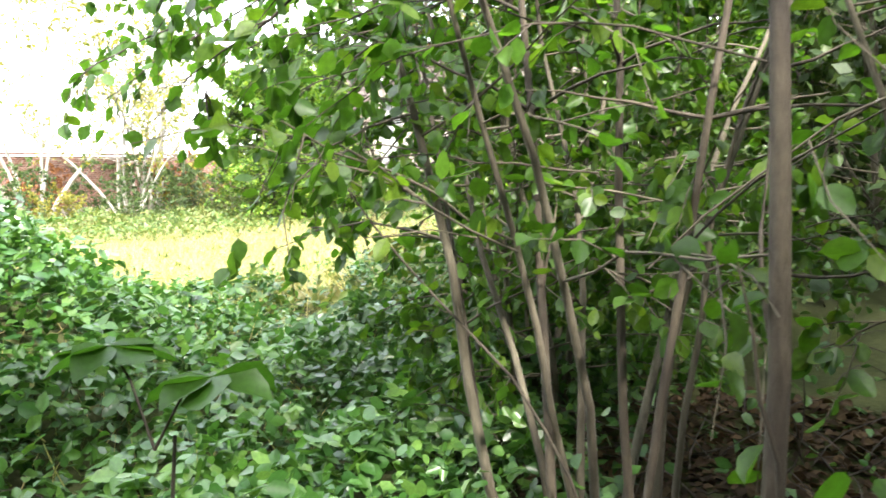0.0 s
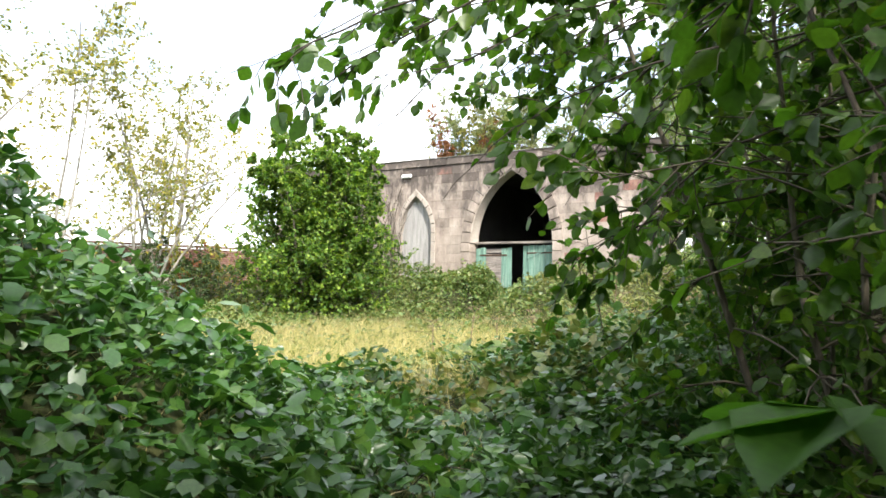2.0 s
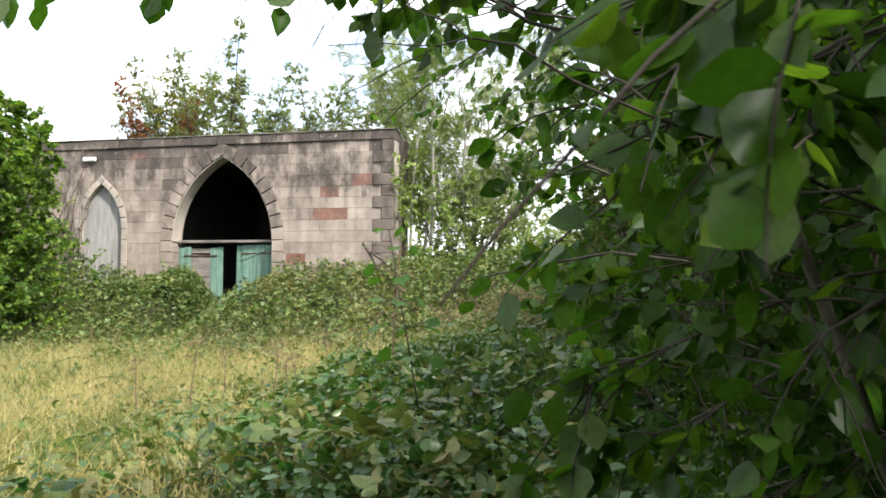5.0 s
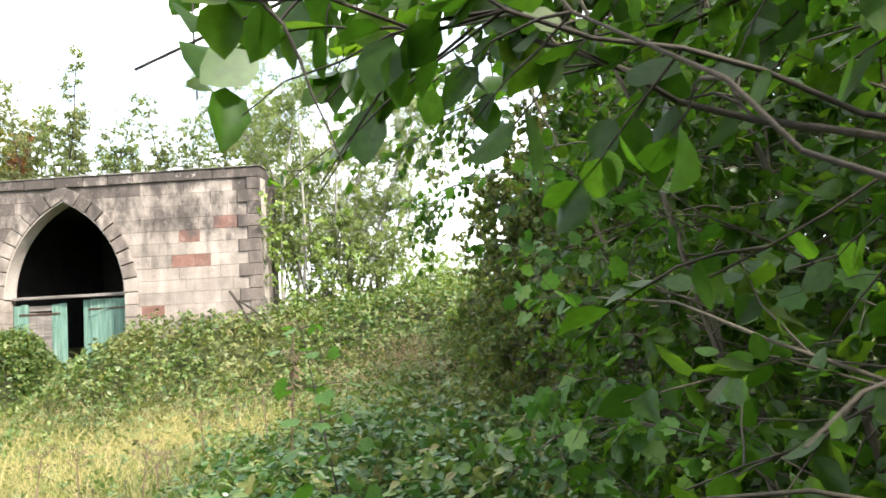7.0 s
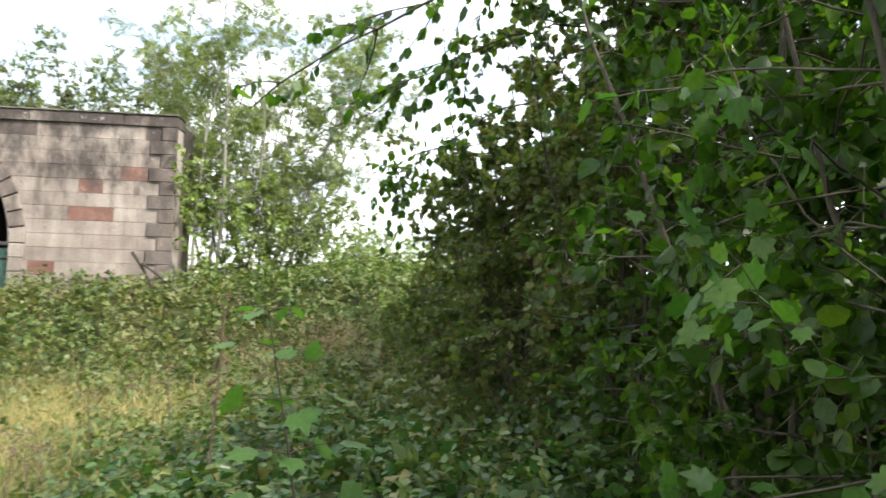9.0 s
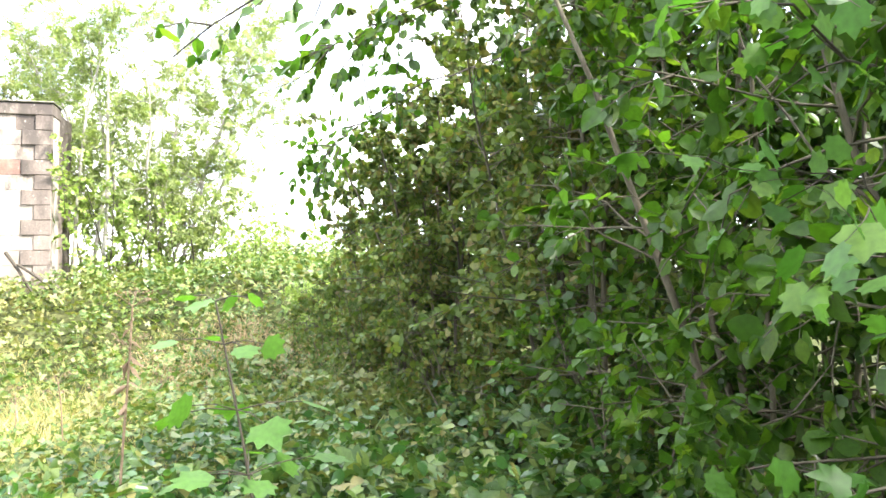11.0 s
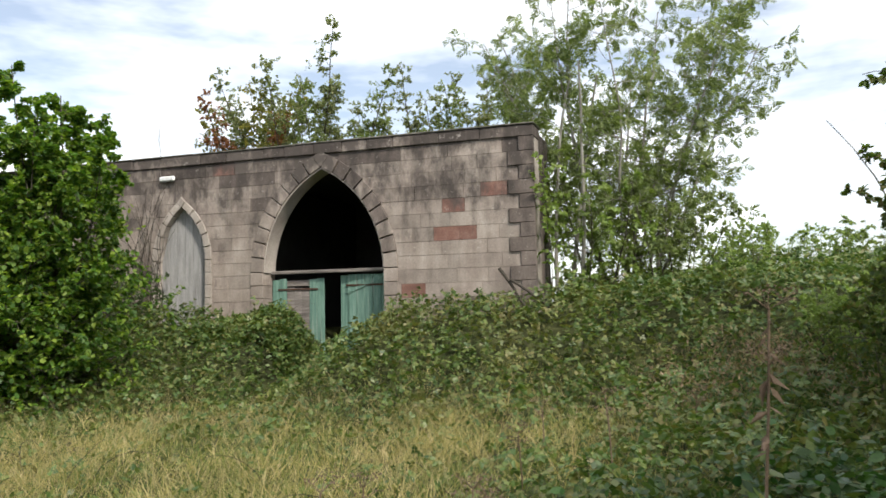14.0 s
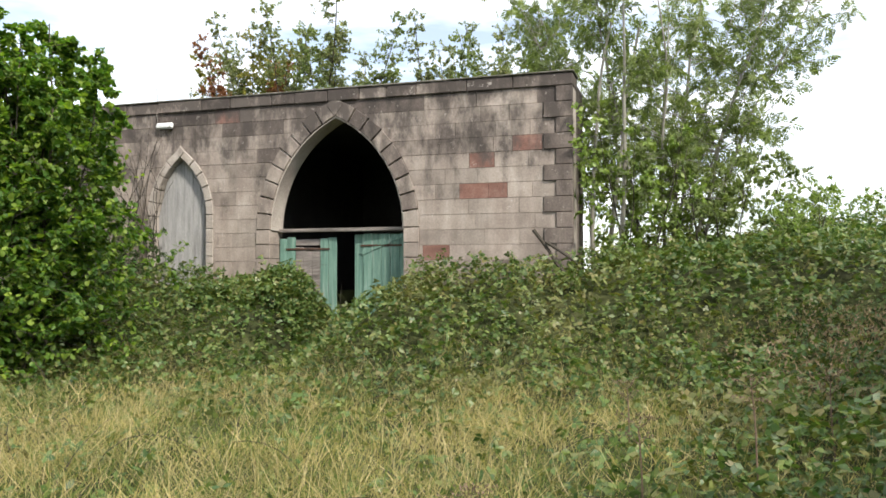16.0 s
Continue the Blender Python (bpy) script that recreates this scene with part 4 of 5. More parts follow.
# low growth behind the corner and away to the right
rng = np.random.default_rng(33)
LOW = [plant(rng, 8, 16, 4, 10, 2.9, 1.5, "small", .11, .02, .02, .12, .45, .5, base_r=.6, fine=False) for _ in range(2)]
for lx, ly, s, k, mat, lab in ((5.8, 1.3, .95, 0, LEAF_PALE, "pale green elder shrub at the foot of the ash tree"), (7.3, 1.4, .85, 1, LEAF_ASH, "green elder shrub at the foot of the ash tree"),
                               (8.6, -.6, .45, 0, LEAF_PALE, "pale green willow shrub on the bank"), (10.1, .9, .42, 1, LEAF_PALE, "pale green willow shrub on the bank"),
                               (9.0, 3.5, .5, 0, LEAF_ASH, "green willow shrub beyond the bank"), (12.2, .4, .42, 1, LEAF_ASH, "green willow shrub beyond the bank"),
                               (9.6, -3.6, .42, 1, LEAF_PALE, "low pale green shrub by the thicket"), (11.6, 5.2, .5, 0, LEAF_ASH, "green willow shrub beyond the bank"),
                               (-7.4, -5.6, .85, 1, LEAF_DARK, "dull green thorn shrub beside the bush"), (-6.3, -8.2, .6, 0, LEAF_DARK, "dull green thorn shrub beside the bush"),
                               (-4.75, -.55, .5, 0, LEAF_DARK, "dark ivy clump at the foot of the wall"), (-5.6, -.7, .6, 1, LEAF_DARK, "dark ivy clump at the foot of the wall"),
                               (10.95, -16.2, .5, 0, LEAF_HAZEL, "low green hazel growth at the hedge foot"), (10.95, -14.5, .55, 1, LEAF_HAZEL, "low green hazel growth at the hedge foot"),
                               (10.95, -12.5, .55, 0, LEAF_HAZEL, "low green hazel growth at the hedge foot"), (10.7, -10.5, .55, 1, LEAF_OLIVE, "low olive-green growth at the hedge foot"),
                               (10.2, -8.3, .55, 0, LEAF_OLIVE, "low olive-green growth at the hedge foot"), (9.9, -6.2, .6, 1, LEAF_OLIVE, "low olive-green growth at the hedge foot"),
                               (-9.6, -10.5, .8, 1, LEAF_DARK, "dull green thorn shrub before the brick wall"), (-9.8, -6.8, .9, 0, LEAF_DARK, "dull green thorn shrub before the brick wall")):
    place_plant("shrub", LOW[k], foot(lx, ly, lx * 60, 0, s), BARK, mat, lab, "shrub", "")

for sx, sy, s in ((-11.8, -11.2, .6), (-12.0, -8.2, .7), (-11.4, -3.6, .8), (-9.0, -4.2, .8), (-10.8, -13.6, .6), (-8.2, -9.6, .5)):
    place_plant("dead_scrub", LOW[1], foot(sx, sy, sx * 40, 0, s), BARK, LEAF_RED if sx < -10.5 else LEAF_GOLD, "brown withered scrub before the brick wall", "shrub", "withered scrub")

# thin trees before the brick wall
rng = np.random.default_rng(41)
THIN = [plant(rng, 6, 20, 6, 7, 7.4, 3.3, "small", .11, .06, .3, -.03, .32, .4, base_r=.3, taper=.5) for _ in range(2)]
for tx, ty, turn, s, k in ((-10.6, -9.2, 0, 1.3, 0), (-10.4, -5.2, 80, 1.2, 1), (-11.6, -12.6, 200, 1.25, 1), (-8.8, -7.0, 140, .95, 0)):
    place_plant("bare_tree", THIN[k], foot(tx, ty, turn, 0, s), BARK_PALE, LEAF_GOLD, "thin nearly bare tree with sparse yellowing leaves", "tree", "bare trees by the brick wall")

# saplings behind the building
rng = np.random.default_rng(13)
SAPLING = [plant(rng, 3, 70, 5, 12, 9.9, .6, "small", .085, .045, .4, -.03, .115, .25, base_r=.2, fine=False, taper=.6) for _ in range(3)]
SLIM, LEAFY, GOLD = "slender grey-green sapling behind the building", "leafy green sapling behind the building", "slender sapling with yellowing leaves behind the building"
for sx, sy, s, mat, label in ((-8.9, 9.6, .88, LEAF_GOLD, GOLD), (-8.3, 9.2, .94, LEAF_GOLD, GOLD), (-7.7, 9.4, .92, LEAF_SAPLING, SLIM), (-6.9, 9.7, 1.04, LEAF_SAPLING, SLIM), (-6.2, 9.4, .96, LEAF_SAPLING, SLIM),
                              (-6.5, 8.2, .88, LEAF_RED, "slender sapling with russet dead leaves behind the building"), (-7.2, 8.9, .86, LEAF_DARK, "slender dark sapling behind the building"),
                              (-5.0, 9.6, 1.06, LEAF_SAPLING, SLIM), (-4.4, 9.2, .92, LEAF_ASH, LEAFY), (-5.5, 9.1, .9, LEAF_SAPLING, SLIM), (-3.7, 9.5, .82, LEAF_SAPLING, SLIM), (-3.0, 9.2, .79, LEAF_SAPLING, SLIM), (-2.3, 9.3, .78, LEAF_ASH, LEAFY),
                              (-1.5, 9.6, .8, LEAF_SAPLING, SLIM), (-.8, 9.3, .86, LEAF_SAPLING, SLIM), (-.3, 9.6, .9, LEAF_SAPLING, SLIM), (.4, 9.2, .85, LEAF_ASH, LEAFY), (1.1, 9.6, .87, LEAF_SAPLING, SLIM),
                              (1.8, 9.3, .82, LEAF_ASH, LEAFY), (2.6, 9.4, .84, LEAF_SAPLING, SLIM), (3.4, 9.4, .8, LEAF_ASH, LEAFY)):
    place_plant("sapling", SAPLING[int(sx * 10) % 3], pose(sx, sy, .2, 0, 0, sx * 77) @ Matrix.Diagonal((s, s, s, 1)), BARK, mat, label, "tree", "saplings behind the building")

# far trees round the horizon
rng = np.random.default_rng(51)
FAR = plant(rng, 5, 14, 4, 9, 9.0, 4.5, "small", .6, .12, .08, .03, .38, .5, base_r=.6, fine=False, split=False)
for k in range(16):
    a = radians(36 + k * 9.5)
    rr = rng.uniform(48, 62)
    s = rng.uniform(.42, .62)
    place_plant("far_tree", FAR, pose(4 + rr * math.cos(a), -8 + rr * math.sin(a), -.4, 0, 0, math.degrees(a) * 7) @ Matrix.Diagonal((s, s, s * rng.uniform(.6, .9), 1)),
                BARK, LEAF_ASH, "distant rounded green tree on the skyline", "tree", "trees on the skyline")


# ---- near sprigs ----
def branch(name, line, r, n, leaf, size, mat, label, seed, twigs=6, reach=.4, hang=.5, guard=.24, flat=.45):
    """A bough with side twigs and leaves of its own, drawn along a given bend."""
    g = np.random.default_rng(seed)
    ctrl = np.array(line, float)
    t = np.linspace(0, len(ctrl) - 1, 14)
    j = np.minimum(t.astype(int), len(ctrl) - 2)
    main = ctrl[j] + (ctrl[j + 1] - ctrl[j]) * (t - j)[:, None]
    main[1:-1] = (main[:-2] + main[1:-1] * 2 + main[2:]) / 4
    main[1:] += g.normal(size=(len(main) - 1, 3)) * .008
    pts, tips = [], []
    home = ctrl[0]
    root = empty(name, Matrix.Translation(Vector(home)), label, "branch", "near branches")
    v, f = tube_arrays(main - home, np.linspace(r * .7, r * .22, len(main)), 6)
    obj("bough", mesh_of("bough", v, f), TWIG, root)
    lines = [main[5:]]
    for _ in range(twigs):
        k = g.integers(3, len(main) - 1)
        d = unit(main[k] - main[k - 1]) + g.normal(size=3) * .6
        tw = bent(main[k], d, reach * g.uniform(.5, 1.1), 5, g, .15, .12)
        v, f = tube_arrays(tw - home, np.linspace(r * .35, r * .12, len(tw)), 4)
        obj("twig", mesh_of("twig", v, f), TWIG, root)
        lines.append(tw)
    for ln in lines:
        m = max(2, int(n / len(lines)))
        q = g.uniform(.1, 1, m) * (len(ln) - 1.001)
        j = q.astype(int)
        pts.append(ln[j] + (ln[j + 1] - ln[j]) * (q - j)[:, None])
        tips.append(unit(ln[j + 1] - ln[j]) * .6 + g.normal(size=(m, 3)) * .5 + np.array((0, 0, -hang)))
    pts, tips = np.concatenate(pts), np.concatenate(tips)
    ok = ~in_way(pts, guard, 1.42)
    pts, tips = pts[ok], tips[ok]
    v, f = leaf_arrays(leaf, pts - home, tips, size * g.uniform(.7, 1.2, len(pts)), g, flat)
    obj("leaves", mesh_of("leaves", v, f), mat, root)
    return root


HB = "overhanging hazel branch with broad green leaves"
branch("hanging_branch", [(11.3, -17.7, 2.3), (10.3, -18.2, 1.85), (9.5, -18.5, 1.45), (9.2, -18.7, 1.2)], .012, 46, "oval", .095, LEAF_HAZEL, HB, 1, 7)
branch("hanging_branch", [(11.2, -18.0, 2.1), (10.3, -18.6, 1.7), (9.6, -19.0, 1.35), (9.45, -19.1, 1.2)], .011, 40, "oval", .09, LEAF_HAZEL, HB, 2, 7)
branch("hanging_branch", [(11.7, -18.3, 1.6), (11.0, -18.3, 1.4), (10.5, -18.0, 1.2), (10.2, -17.7, 1.1)], .012, 60, "oval", .08, LEAF_HAZEL, HB, 3, 9)
branch("hanging_branch", [(11.6, -17.8, 1.2), (10.9, -17.9, .95), (10.5, -17.7, .6), (10.2, -17.4, .35)], .01, 60, "oval", .08, LEAF_HAZEL, HB, 4, 9)
branch("hanging_branch", [(12.6, -18.9, 2.2), (11.9, -19.5, 1.8), (11.2, -19.6, 1.55), (10.8, -19.4, 1.4)], .012, 70, "oval", .085, LEAF_HAZEL, HB, 5, 10)
branch("hanging_branch", [(12.9, -19.2, 1.7), (12.2, -19.7, 1.4), (11.7, -19.8, 1.1), (11.4, -19.7, .9)], .011, 60, "oval", .08, LEAF_HAZEL, HB, 6, 9)
branch("hanging_branch", [(11.2, -16.0, 2.6), (10.4, -16.7, 2.2), (9.8, -17.1, 1.95), (9.4, -17.2, 1.75)], .012, 44, "oval", .085, LEAF_HAZEL, HB, 7, 7)
branch("hanging_branch", [(10.9, -14.6, 2.6), (9.9, -14.5, 2.5), (9.1, -14.1, 2.2), (8.55, -13.85, 1.92)], .012, 44, "oval", .075, LEAF_HAZEL, HB, 8, 8)
for k, (a, b, c) in enumerate((((11.2, -16.6, 2.7), (9.6, -17.3, 2.2), (8.65, -17.6, 1.6)), ((11.2, -16.9, 2.5), (9.6, -17.8, 2.1), (8.5, -18.5, 1.5)),
                               ((11.1, -16.3, 2.9), (9.5, -16.9, 2.3), (8.4, -17.2, 1.75)), ((11.3, -16.9, 2.3), (10.2, -17.7, 2.05), (9.3, -18.4, 1.9)))):
    branch("hanging_branch", [a, b, c], .01, 125, "oval", .095, LEAF_HAZEL, HB, 80 + k, 15, .42, .6)
for k, (a, b, c) in enumerate((((11.4, -17.2, 1.9), (10.6, -17.3, 1.5), (10.0, -17.0, 1.2)), ((11.3, -16.6, 1.3), (10.6, -16.7, 1.0), (10.0, -16.5, .7)),
                               ((11.5, -17.5, .8), (10.7, -17.4, .4), (10.2, -17.2, .0)))):
    branch("hanging_branch", [a, b, c], .01, 60, "oval", .085, LEAF_HAZEL, HB, 90 + k, 9, .45, .5)
for k, (a, b, c, e) in enumerate((((10.5, -17.5, 1.2), (10.0, -17.15, 1.45), (9.7, -17.0, 1.66), (9.4, -16.85, 1.8)), ((10.6, -16.8, 2.2), (10.1, -16.8, 2.0), (9.6, -16.7, 1.85), (9.35, -16.75, 1.6)))):
    branch("hanging_branch", [a, b, c, e], .011, 34, "oval", .1, LEAF_HAZEL, HB, 100 + k, 6, .35, .6)
ML = "maple sprig with pale green lobed leaves"
for k, (a, b, c, e, n, size) in enumerate((((10.7, -15.2, .7), (10.2, -15.3, .95), (9.9, -15.35, 1.15), (9.75, -15.4, 1.3), 30, .066), ((10.5, -15.6, .2), (10.1, -15.7, .5), (9.9, -15.6, .65), (9.75, -15.5, .7), 34, .066),
                                           ((10.7, -16.5, .5), (10.3, -16.35, .75), (10.0, -16.2, .85), (9.85, -15.9, .8), 30, .062), ((10.5, -15.3, .0), (10.2, -15.1, .3), (10.0, -14.95, .5), (9.85, -14.85, .6), 34, .066),
                                           ((10.8, -15.0, 1.0), (10.3, -15.0, 1.25), (9.95, -15.05, 1.4), (9.72, -15.0, 1.38), 26, .062), ((10.7, -16.7, 1.0), (10.2, -16.7, 1.25), (9.95, -16.65, 1.36), (9.8, -16.5, 1.2), 22, .066),
                                           ((10.6, -16.0, -.1), (10.3, -15.9, .2), (10.1, -15.7, .35), (9.95, -15.5, .4), 34, .066))):
    branch("maple_sprig", [(q[0] + .1, q[1], q[2]) for q in (a, b, c, e)], .005, n, "lobed", size, LEAF_MAPLE, ML, 9 + k, 7, .28, .3, flat=.6)
g = np.random.default_rng(17)
maple = empty("maple_sapling", pose(8.95, -14.15, -.5), "slim maple sapling with tiers of bright lobed leaves", "sapling")
stem_line = np.array([(0, 0, -.1), (-.03, -.04, .4), (-.08, -.1, .8), (-.14, -.16, 1.2), (-.22, -.12, 1.6)])
v, f = tube_arrays(stem_line, np.linspace(.007, .003, 5), 6)
obj("stem", mesh_of("stem", v, f), TWIG, maple)
for tier, (zt, count, size) in enumerate(((.75, 5, .1), (.95, 6, .105), (1.12, 6, .1), (1.3, 5, .095), (1.48, 4, .085), (1.6, 4, .06))):
    at = np.array([np.interp(zt, stem_line[:, 2], stem_line[:, c]) for c in range(3)])
    for q in range(count):
        a = tier * .9 + q * 6.28 / count + g.uniform(-.3, .3)
        way = np.array((math.cos(a), math.sin(a), g.uniform(-.1, .35)))
        end = at + way * size * g.uniform(1.0, 1.9)
        v, f = tube_arrays(np.array([at, (at + end) / 2 + (0, 0, .01), end]), [.002, .0016, .0014], 4)
        obj("leaf_stalk", mesh_of("leaf_stalk", v, f), TWIG, maple)
        v, f = leaf_arrays("lobed", end[None], (way + np.array((0, 0, -.45)))[None], np.array([size * g.uniform(.8, 1.2)]), g, .6)
        obj("leaf", mesh_of("leaf", v, f), LEAF_MAPLE, maple)
branch("hanging_branch", [(10.7, -17.75, .85), (10.05, -17.98, 1.12), (9.78, -17.85, 1.27), (9.66, -17.62, 1.5)], .005, 24, "oval", .055, LEAF_HAZEL, HB, 180, 6, .24, .6, .3)
branch("hanging_branch", [(10.9, -17.5, 1.1), (10.05, -17.55, 1.34), (9.7, -17.6, 1.43), (9.38, -17.64, 1.47)], .006, 64, "oval", .055, LEAF_HAZEL, HB, 182, 9, .26, .4)
for k, (a, b, c, e) in enumerate((((11.3, -18.2, 1.6), (10.6, -18.5, 1.5), (10.1, -18.7, 1.25), (9.85, -18.97, .93)), ((11.3, -18.0, 1.95), (10.4, -18.2, 1.78), (9.6, -18.4, 1.58), (8.9, -18.45, 1.38)),
                                  ((11.4, -18.3, 1.3), (10.8, -18.35, 1.25), (10.3, -18.5, 1.05), (10.05, -18.65, .7)), ((11.3, -18.1, 2.2), (10.5, -18.5, 2.0), (9.9, -18.8, 1.75), (9.5, -18.9, 1.5)))):
    branch("hanging_branch", [a, b, c, e], .008, 70, "oval", .075, LEAF_HAZEL, HB, 200 + k, 9, .4, .4, .3)
branch("hanging_branch", [(11.1, -16.8, 2.3), (10.1, -17.15, 1.9), (9.6, -17.35, 1.65), (9.25, -17.4, 1.48)], .008, 44, "oval", .075, LEAF_HAZEL, HB, 210, 7, .32, .5)
# leaning and arching stems by the start
branch("leaning_hazel", [(12.85, -18.95, -1.0), (12.5, -19.07, -.15), (11.9, -19.27, .5), (11.6, -19.4, .95)], .011, 26, "oval", .075, LEAF_HAZEL, "leaning bare hazel stem with leaves at its tip", 181, 4, .4)
for k, (a, b, c, e) in enumerate((((12.7, -19.0, .7), (12.2, -19.35, .78), (11.85, -19.5, .7), (11.6, -19.5, .6)), ((12.75, -19.0, 1.15), (12.3, -19.4, 1.3), (11.8, -19.55, 1.2), (11.4, -19.5, 1.0)),
                                  ((12.9, -19.1, 1.5), (12.3, -19.6, 1.6), (11.8, -19.8, 1.45), (11.3, -19.8, 1.2)), ((13.3, -19.2, 1.0), (12.9, -19.7, 1.1), (12.5, -19.9, 1.0), (12.2, -20.0, .8)))):
    branch("hanging_branch", [a, b, c, e], .006, 60, "oval", .07, LEAF_HAZEL, HB, 190 + k, 9, .45, .4, flat=.6)
for k, (a, b, c) in enumerate((((11.0, -16.0, 3.0), (10.0, -16.3, 2.4), (9.3, -16.6, 1.85)), ((11.0, -16.3, 2.9), (9.9, -16.7, 2.3), (9.0, -16.9, 1.9)), ((11.3, -16.9, 2.6), (10.3, -17.2, 2.1), (9.5, -17.2, 1.8)),
                               ((11.3, -16.8, 2.1), (10.5, -17.0, 1.8), (9.8, -16.9, 1.6)), ((11.4, -17.4, 2.0), (10.6, -17.6, 1.75), (9.95, -17.6, 1.55)), ((11.5, -17.8, 1.5), (10.7, -17.9, 1.2), (10.1, -17.8, .95)),
                               ((11.4, -17.3, .9), (10.6, -17.5, .75), (10.05, -17.5, .5)), ((11.6, -18.0, 2.6), (10.9, -18.6, 2.2), (10.5, -18.8, 1.9)))):
    branch("hanging_branch", [a, b, c], .01, 80, "oval", .085, LEAF_HAZEL, HB, 110 + k, 12, .5, .5)
for k, (a, b, c) in enumerate((((11.2, -12.2, 3.6), (9.9, -12.5, 3.2), (8.8, -12.6, 2.6)), ((11.2, -11.4, 3.3), (10.0, -11.8, 3.0), (9.1, -11.9, 2.5)), ((11.2, -10.4, 3.2), (10.0, -10.6, 2.7), (9.2, -10.6, 2.1)),
                               ((11.2, -13.4, 3.9), (10.2, -13.6, 3.6), (9.3, -13.5, 3.1)))):
    branch("hanging_branch", [a, b, c], .013, 260, "leaf", .08, LEAF_HAZEL, HB, 130 + k, 22, .75, .5)
branch("maple_sprig", [(10.8, -15.9, .3), (10.4, -15.9, .7), (10.1, -15.85, .9), (9.9, -15.9, .95)], .008, 36, "lobed", .07, LEAF_MAPLE, ML, 140, 7, .3)
branch("maple_sprig", [(10.9, -14.9, 1.3), (10.3, -15.0, 1.6), (9.9, -15.1, 1.75), (9.8, -15.2, 1.7)], .008, 36, "lobed", .07, LEAF_MAPLE, ML, 141, 7, .3)

# sapling with two fans of large leaves at the start
g = np.random.default_rng(12)
young = empty("chestnut_sapling", pose(11.9, -20.25, -1.1), "young chestnut sapling with two fans of large drooping leaves", "sapling")
tops = (np.array((-.16, -.03, 1.31)), np.array((.2, .05, 1.25)))
v, f = tube_arrays(bent((0, 0, -.1), (0, 0, 1), 1.15, 6, g, .03), np.linspace(.009, .006, 7), 6)
obj("stem", mesh_of("stem", v, f), TWIG, young)
for tp in tops:
    v, f = tube_arrays(np.array([(0, 0, 1.02), (tp * .5 + np.array((0, 0, .56))), tp]), [.005, .004, .003], 5)
    obj("leaf_stalk", mesh_of("leaf_stalk", v, f), TWIG, young)
    ang = np.arange(7) * 2 * math.pi / 7.6 + g.uniform(0, 1)
    tips = np.stack([np.cos(ang), np.sin(ang), np.full(7, -.22)], 1)
    for q in range(7):
        v, f = leaf_arrays("oval", tp[None], tips[q:q + 1], np.array([g.uniform(.16, .21)]), g, .8)
        obj("leaflet", mesh_of("leaflet", v, f), LEAF_CHESTNUT, young)


# bare stems by the start
for k, (sx, sy, tx, ty, h, r) in enumerate(((13.47, -20.08, .06, .0, 3.6, .026), (12.55, -19.0, -.12, .1, 4.2, .03), (12.8, -18.9, .0, .1, 4.4, .028), (12.95, -19.4, .1, .06, 4.0, .022),
                                           (13.9, -19.5, .1, .15, 4.3, .026), (14.2, -20.0, .2, .1, 3.8, .02), (13.2, -18.4, -.05, .12, 4.5, .03), (12.1, -18.7, -.2, .1, 3.8, .02))):
    g = np.random.default_rng(70 + k)
    gz = float(ground_z(sx, sy))
    line = bent((0, 0, -.1), (tx, ty, 1), h, 10, g, .04)
    root = empty("hazel_pole_tree", pose(sx, sy, gz), "slim upright hazel tree with smooth brown bark", "tree", "stems by the start")
    v, f = tube_arrays(line, np.linspace(r, r * .45, len(line)) * (1 if k == 0 else .75), 8)
    me = mesh_of("stem", v, f)
    me.shade_smooth()
    obj("stem", me, BARK_BROWN, root)
    for _ in range(5):
        i = g.integers(3, 9)
        tw = bent(line[i], (g.normal(), g.normal(), .4), g.uniform(.4, .9), 5, g, .15, .05)
        if not in_way(tw + np.array((sx, sy, gz)), .35).any():
            v, f = tube_arrays(tw, np.linspace(r * .3, .002, len(tw)), 4)
            obj("twig", mesh_of("twig", v, f), BARK_BROWN, root)

# dead flower stalk and reddish seed heads on the bank
def stalk(x, y, h, seed, label, r=.009, withered=0):
    g = np.random.default_rng(seed)
    root = empty("dead_stalk", pose(x, y, float(ground_z(x, y))), label, "dead plant", "dead stalks in the grass")
    w = Heap()
    line = bent((0, 0, -.05), (g.normal() * .06, g.normal() * .06, 1), h, 6, g, .03)
    w.add(*tube_arrays(line, np.linspace(r, r * .6, 7), 6))
    if withered:
        q = g.uniform(1.5, 5.9, withered)
        j = q.astype(int)
        p = line[j] + (line[j + 1] - line[j]) * (q - j)[:, None]
        w.add(*leaf_arrays("narrow", p, g.normal(size=(withered, 3)) * (1, 1, .4) + (0, 0, -.8), g.uniform(.06, .13, withered), g, .2))
    for i in range(9):
        a = i * .7 + g.uniform(0, .3)
        ray = bent(line[-1 - i % 2], (math.cos(a), math.sin(a), .7), .09 + .06 * g.uniform(), 3, g, .1, -.05)
        w.add(*tube_arrays(ray, np.linspace(.003, .002, 4), 3))
        p = ray[-1] + g.normal(size=(14, 3)) * (.03, .03, .008)
        v, f = leaf_arrays("small", p, g.normal(size=(14, 3)), np.full(14, .018), g, .2)
        w.add(v, f)
    obj("stalk", w.mesh("stalk"), DEAD_STEM, root)


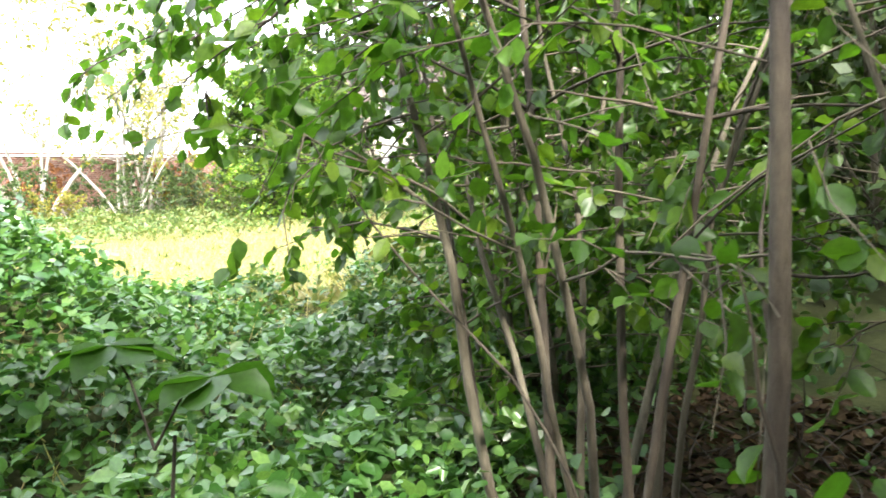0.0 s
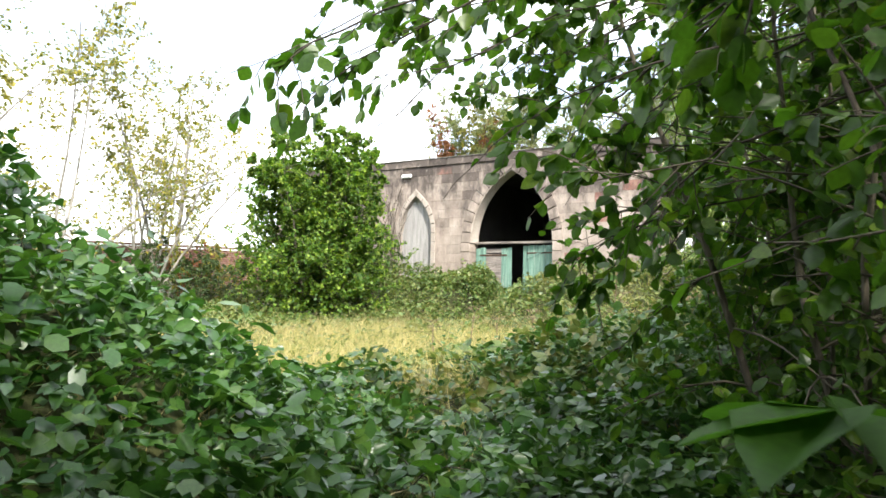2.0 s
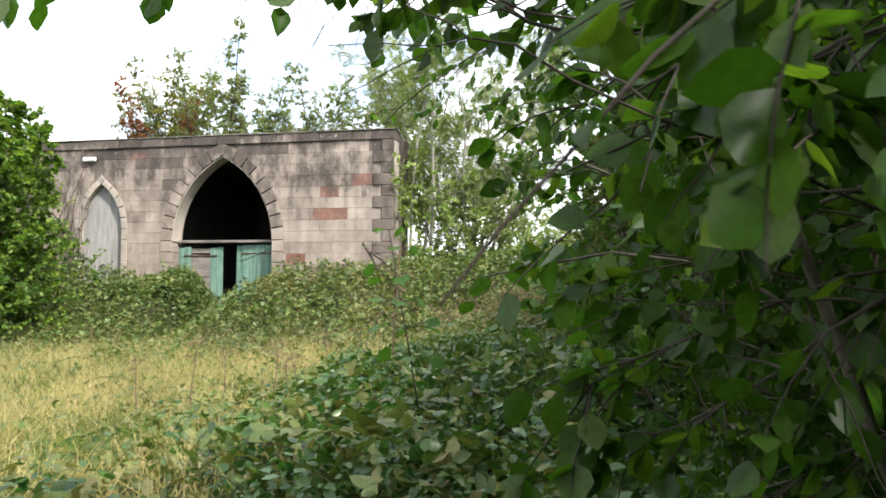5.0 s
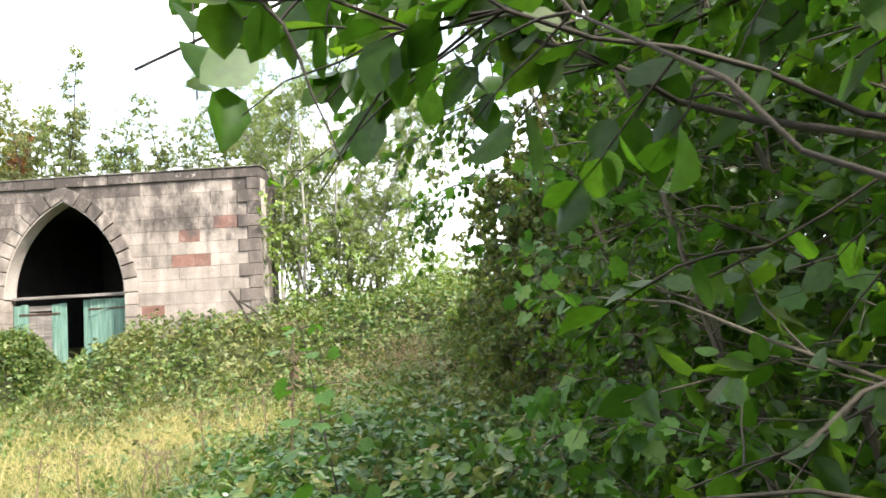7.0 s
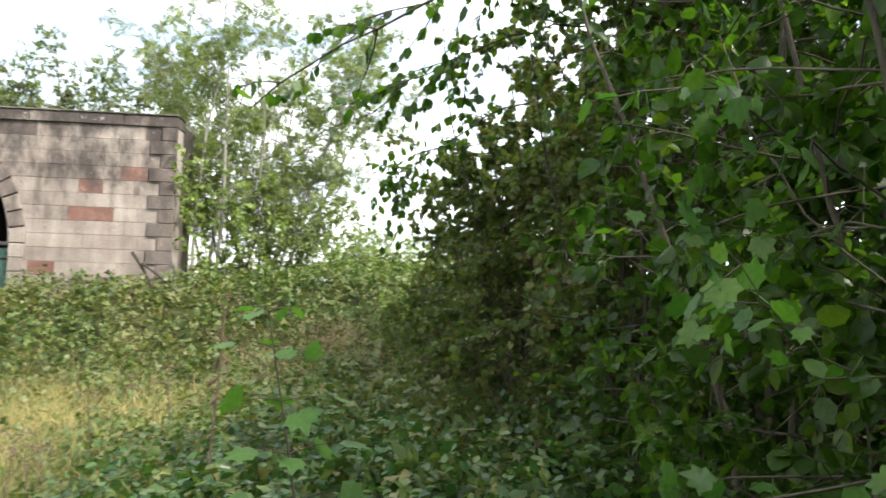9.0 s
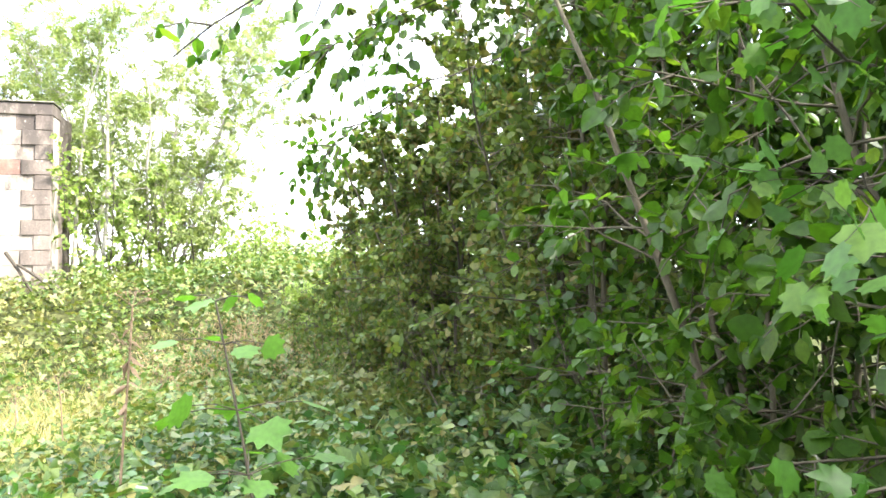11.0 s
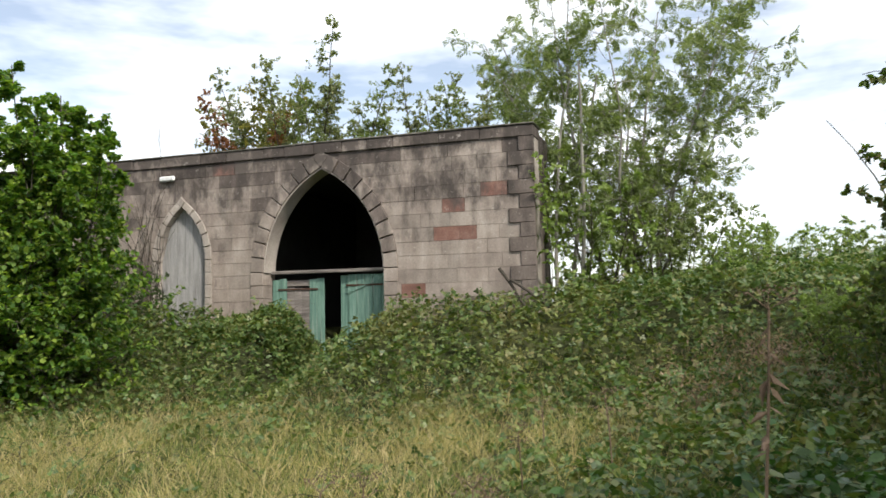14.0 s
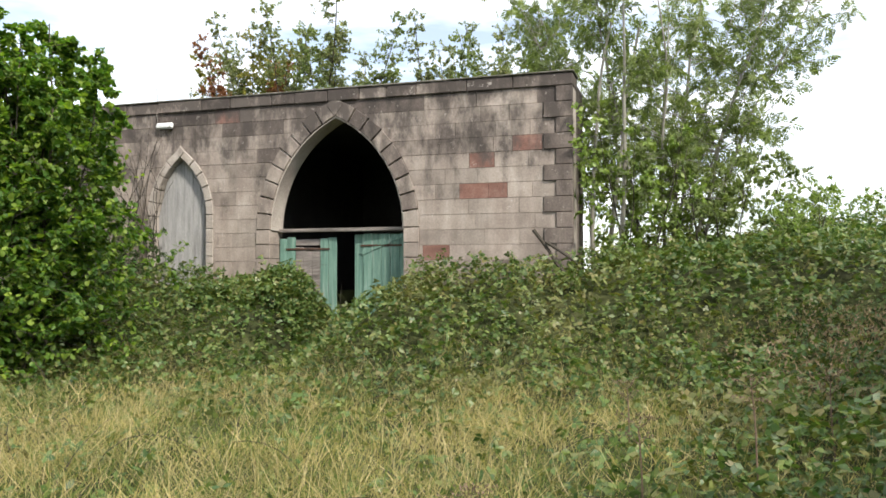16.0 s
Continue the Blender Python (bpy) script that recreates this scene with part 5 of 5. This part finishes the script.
stalk(8.04, -11.8, 1.5, 1, "dead brown umbel stalk with a dark flat seed head", .01, 22)
g = np.random.default_rng(8)
for k in range(10):
    stalk(g.uniform(5, 8.5), g.uniform(-12.5, -7), g.uniform(.5, .9), 20 + k, "dead brown flower stalk standing in the grass")
x, y = scatter(30000, (6.3, 10.4, -9, -4), g, lambda x, y: np.clip(.35 + .9 * ripple(1.1 * x, 1.3 * y), 0, 1) * np.exp(-((x - 8.7) / 1.2) ** 2 - ((y + 5.9) / 1.5) ** 2))
d = np.stack([g.normal(size=len(x)) * .25, g.normal(size=len(x)) * .25, np.ones(len(x))], 1)
v, f = leaf_arrays("narrow", np.stack([x, y, cover_z(x, y) - .15 + g.uniform(0, .5, len(x))], 1), d + g.normal(size=d.shape) * .5, g.uniform(.03, .065, len(x)), g, 0)
tagged(obj("willowherb", mesh_of("willowherb", v, f), SEED_HEAD), "faded reddish willowherb seed heads above the brambles", "weeds", kind="stuff")

# dead creeper on the wall by the small arch
g = np.random.default_rng(61)
vine = empty("dead_creeper", pose(-4.8, -.05, .6), "brown leafless creeper on the wall beside the small arch", "creeper")
for k in range(26):
    line = bent((g.uniform(-.8, .55), 0, g.uniform(0, 1.2)), (g.normal() * .3, 0, 1), g.uniform(1.2, 3.3), 10, g, .16)
    line[:, 1] = -.02 - np.abs(line[:, 1]) * .08
    v, f = tube_arrays(line, np.linspace(.012, .004, len(line)), 4)
    obj("vine", mesh_of("vine", v, f), TWIG, vine)

# creeper and slim stems at the building's corner
branch("wall_creeper", [(4.95, .1, .75), (4.98, .12, 2.0), (4.9, -.02, 3.1), (4.85, -.02, 3.9)], .012, 260, "leaf", .1, LEAF_PALE, "pale green creeper hanging at the stone corner", 150, 14, .6)
for k, (sx, sy, lean) in enumerate(((4.98, .75, .02), (5.2, .95, .05), (5.45, .7, .08))):
    g = np.random.default_rng(160 + k)
    root = empty("ash_sapling", pose(sx, sy, float(ground_z(sx, sy))), "slim pale ash sapling standing close to the stone corner", "tree", "saplings at the corner")
    line = bent((0, 0, -.1), (lean, 0, 1), 5.2, 10, g, .035)
    v, f = tube_arrays(line, np.linspace(.05, .02, len(line)), 8)
    me = mesh_of("stem", v, f)
    me.shade_smooth()
    obj("stem", me, BARK_PALE, root)
    n = 260
    q = g.uniform(3, 9.99, n)
    j = q.astype(int)
    p = line[j] + (line[j + 1] - line[j]) * (q - j)[:, None] + g.normal(size=(n, 3)) * (.35, .3, .25)
    v, f = leaf_arrays("narrow", p, g.normal(size=(n, 3)) + (0, 0, -.4), g.uniform(.1, .2, n), g, .3)
    obj("crown", mesh_of("crown", v, f), LEAF_ASH, root)
branch("arching_bramble", [(9.2, -1.0, 1.0), (9.4, -1.0, 2.0), (10.0, -1.0, 2.3), (10.6, -1.0, 1.95)], .006, 34, "leaf", .055, LEAF_DARK, "arching bramble cane against the sky", 170, 3, .2, .3)
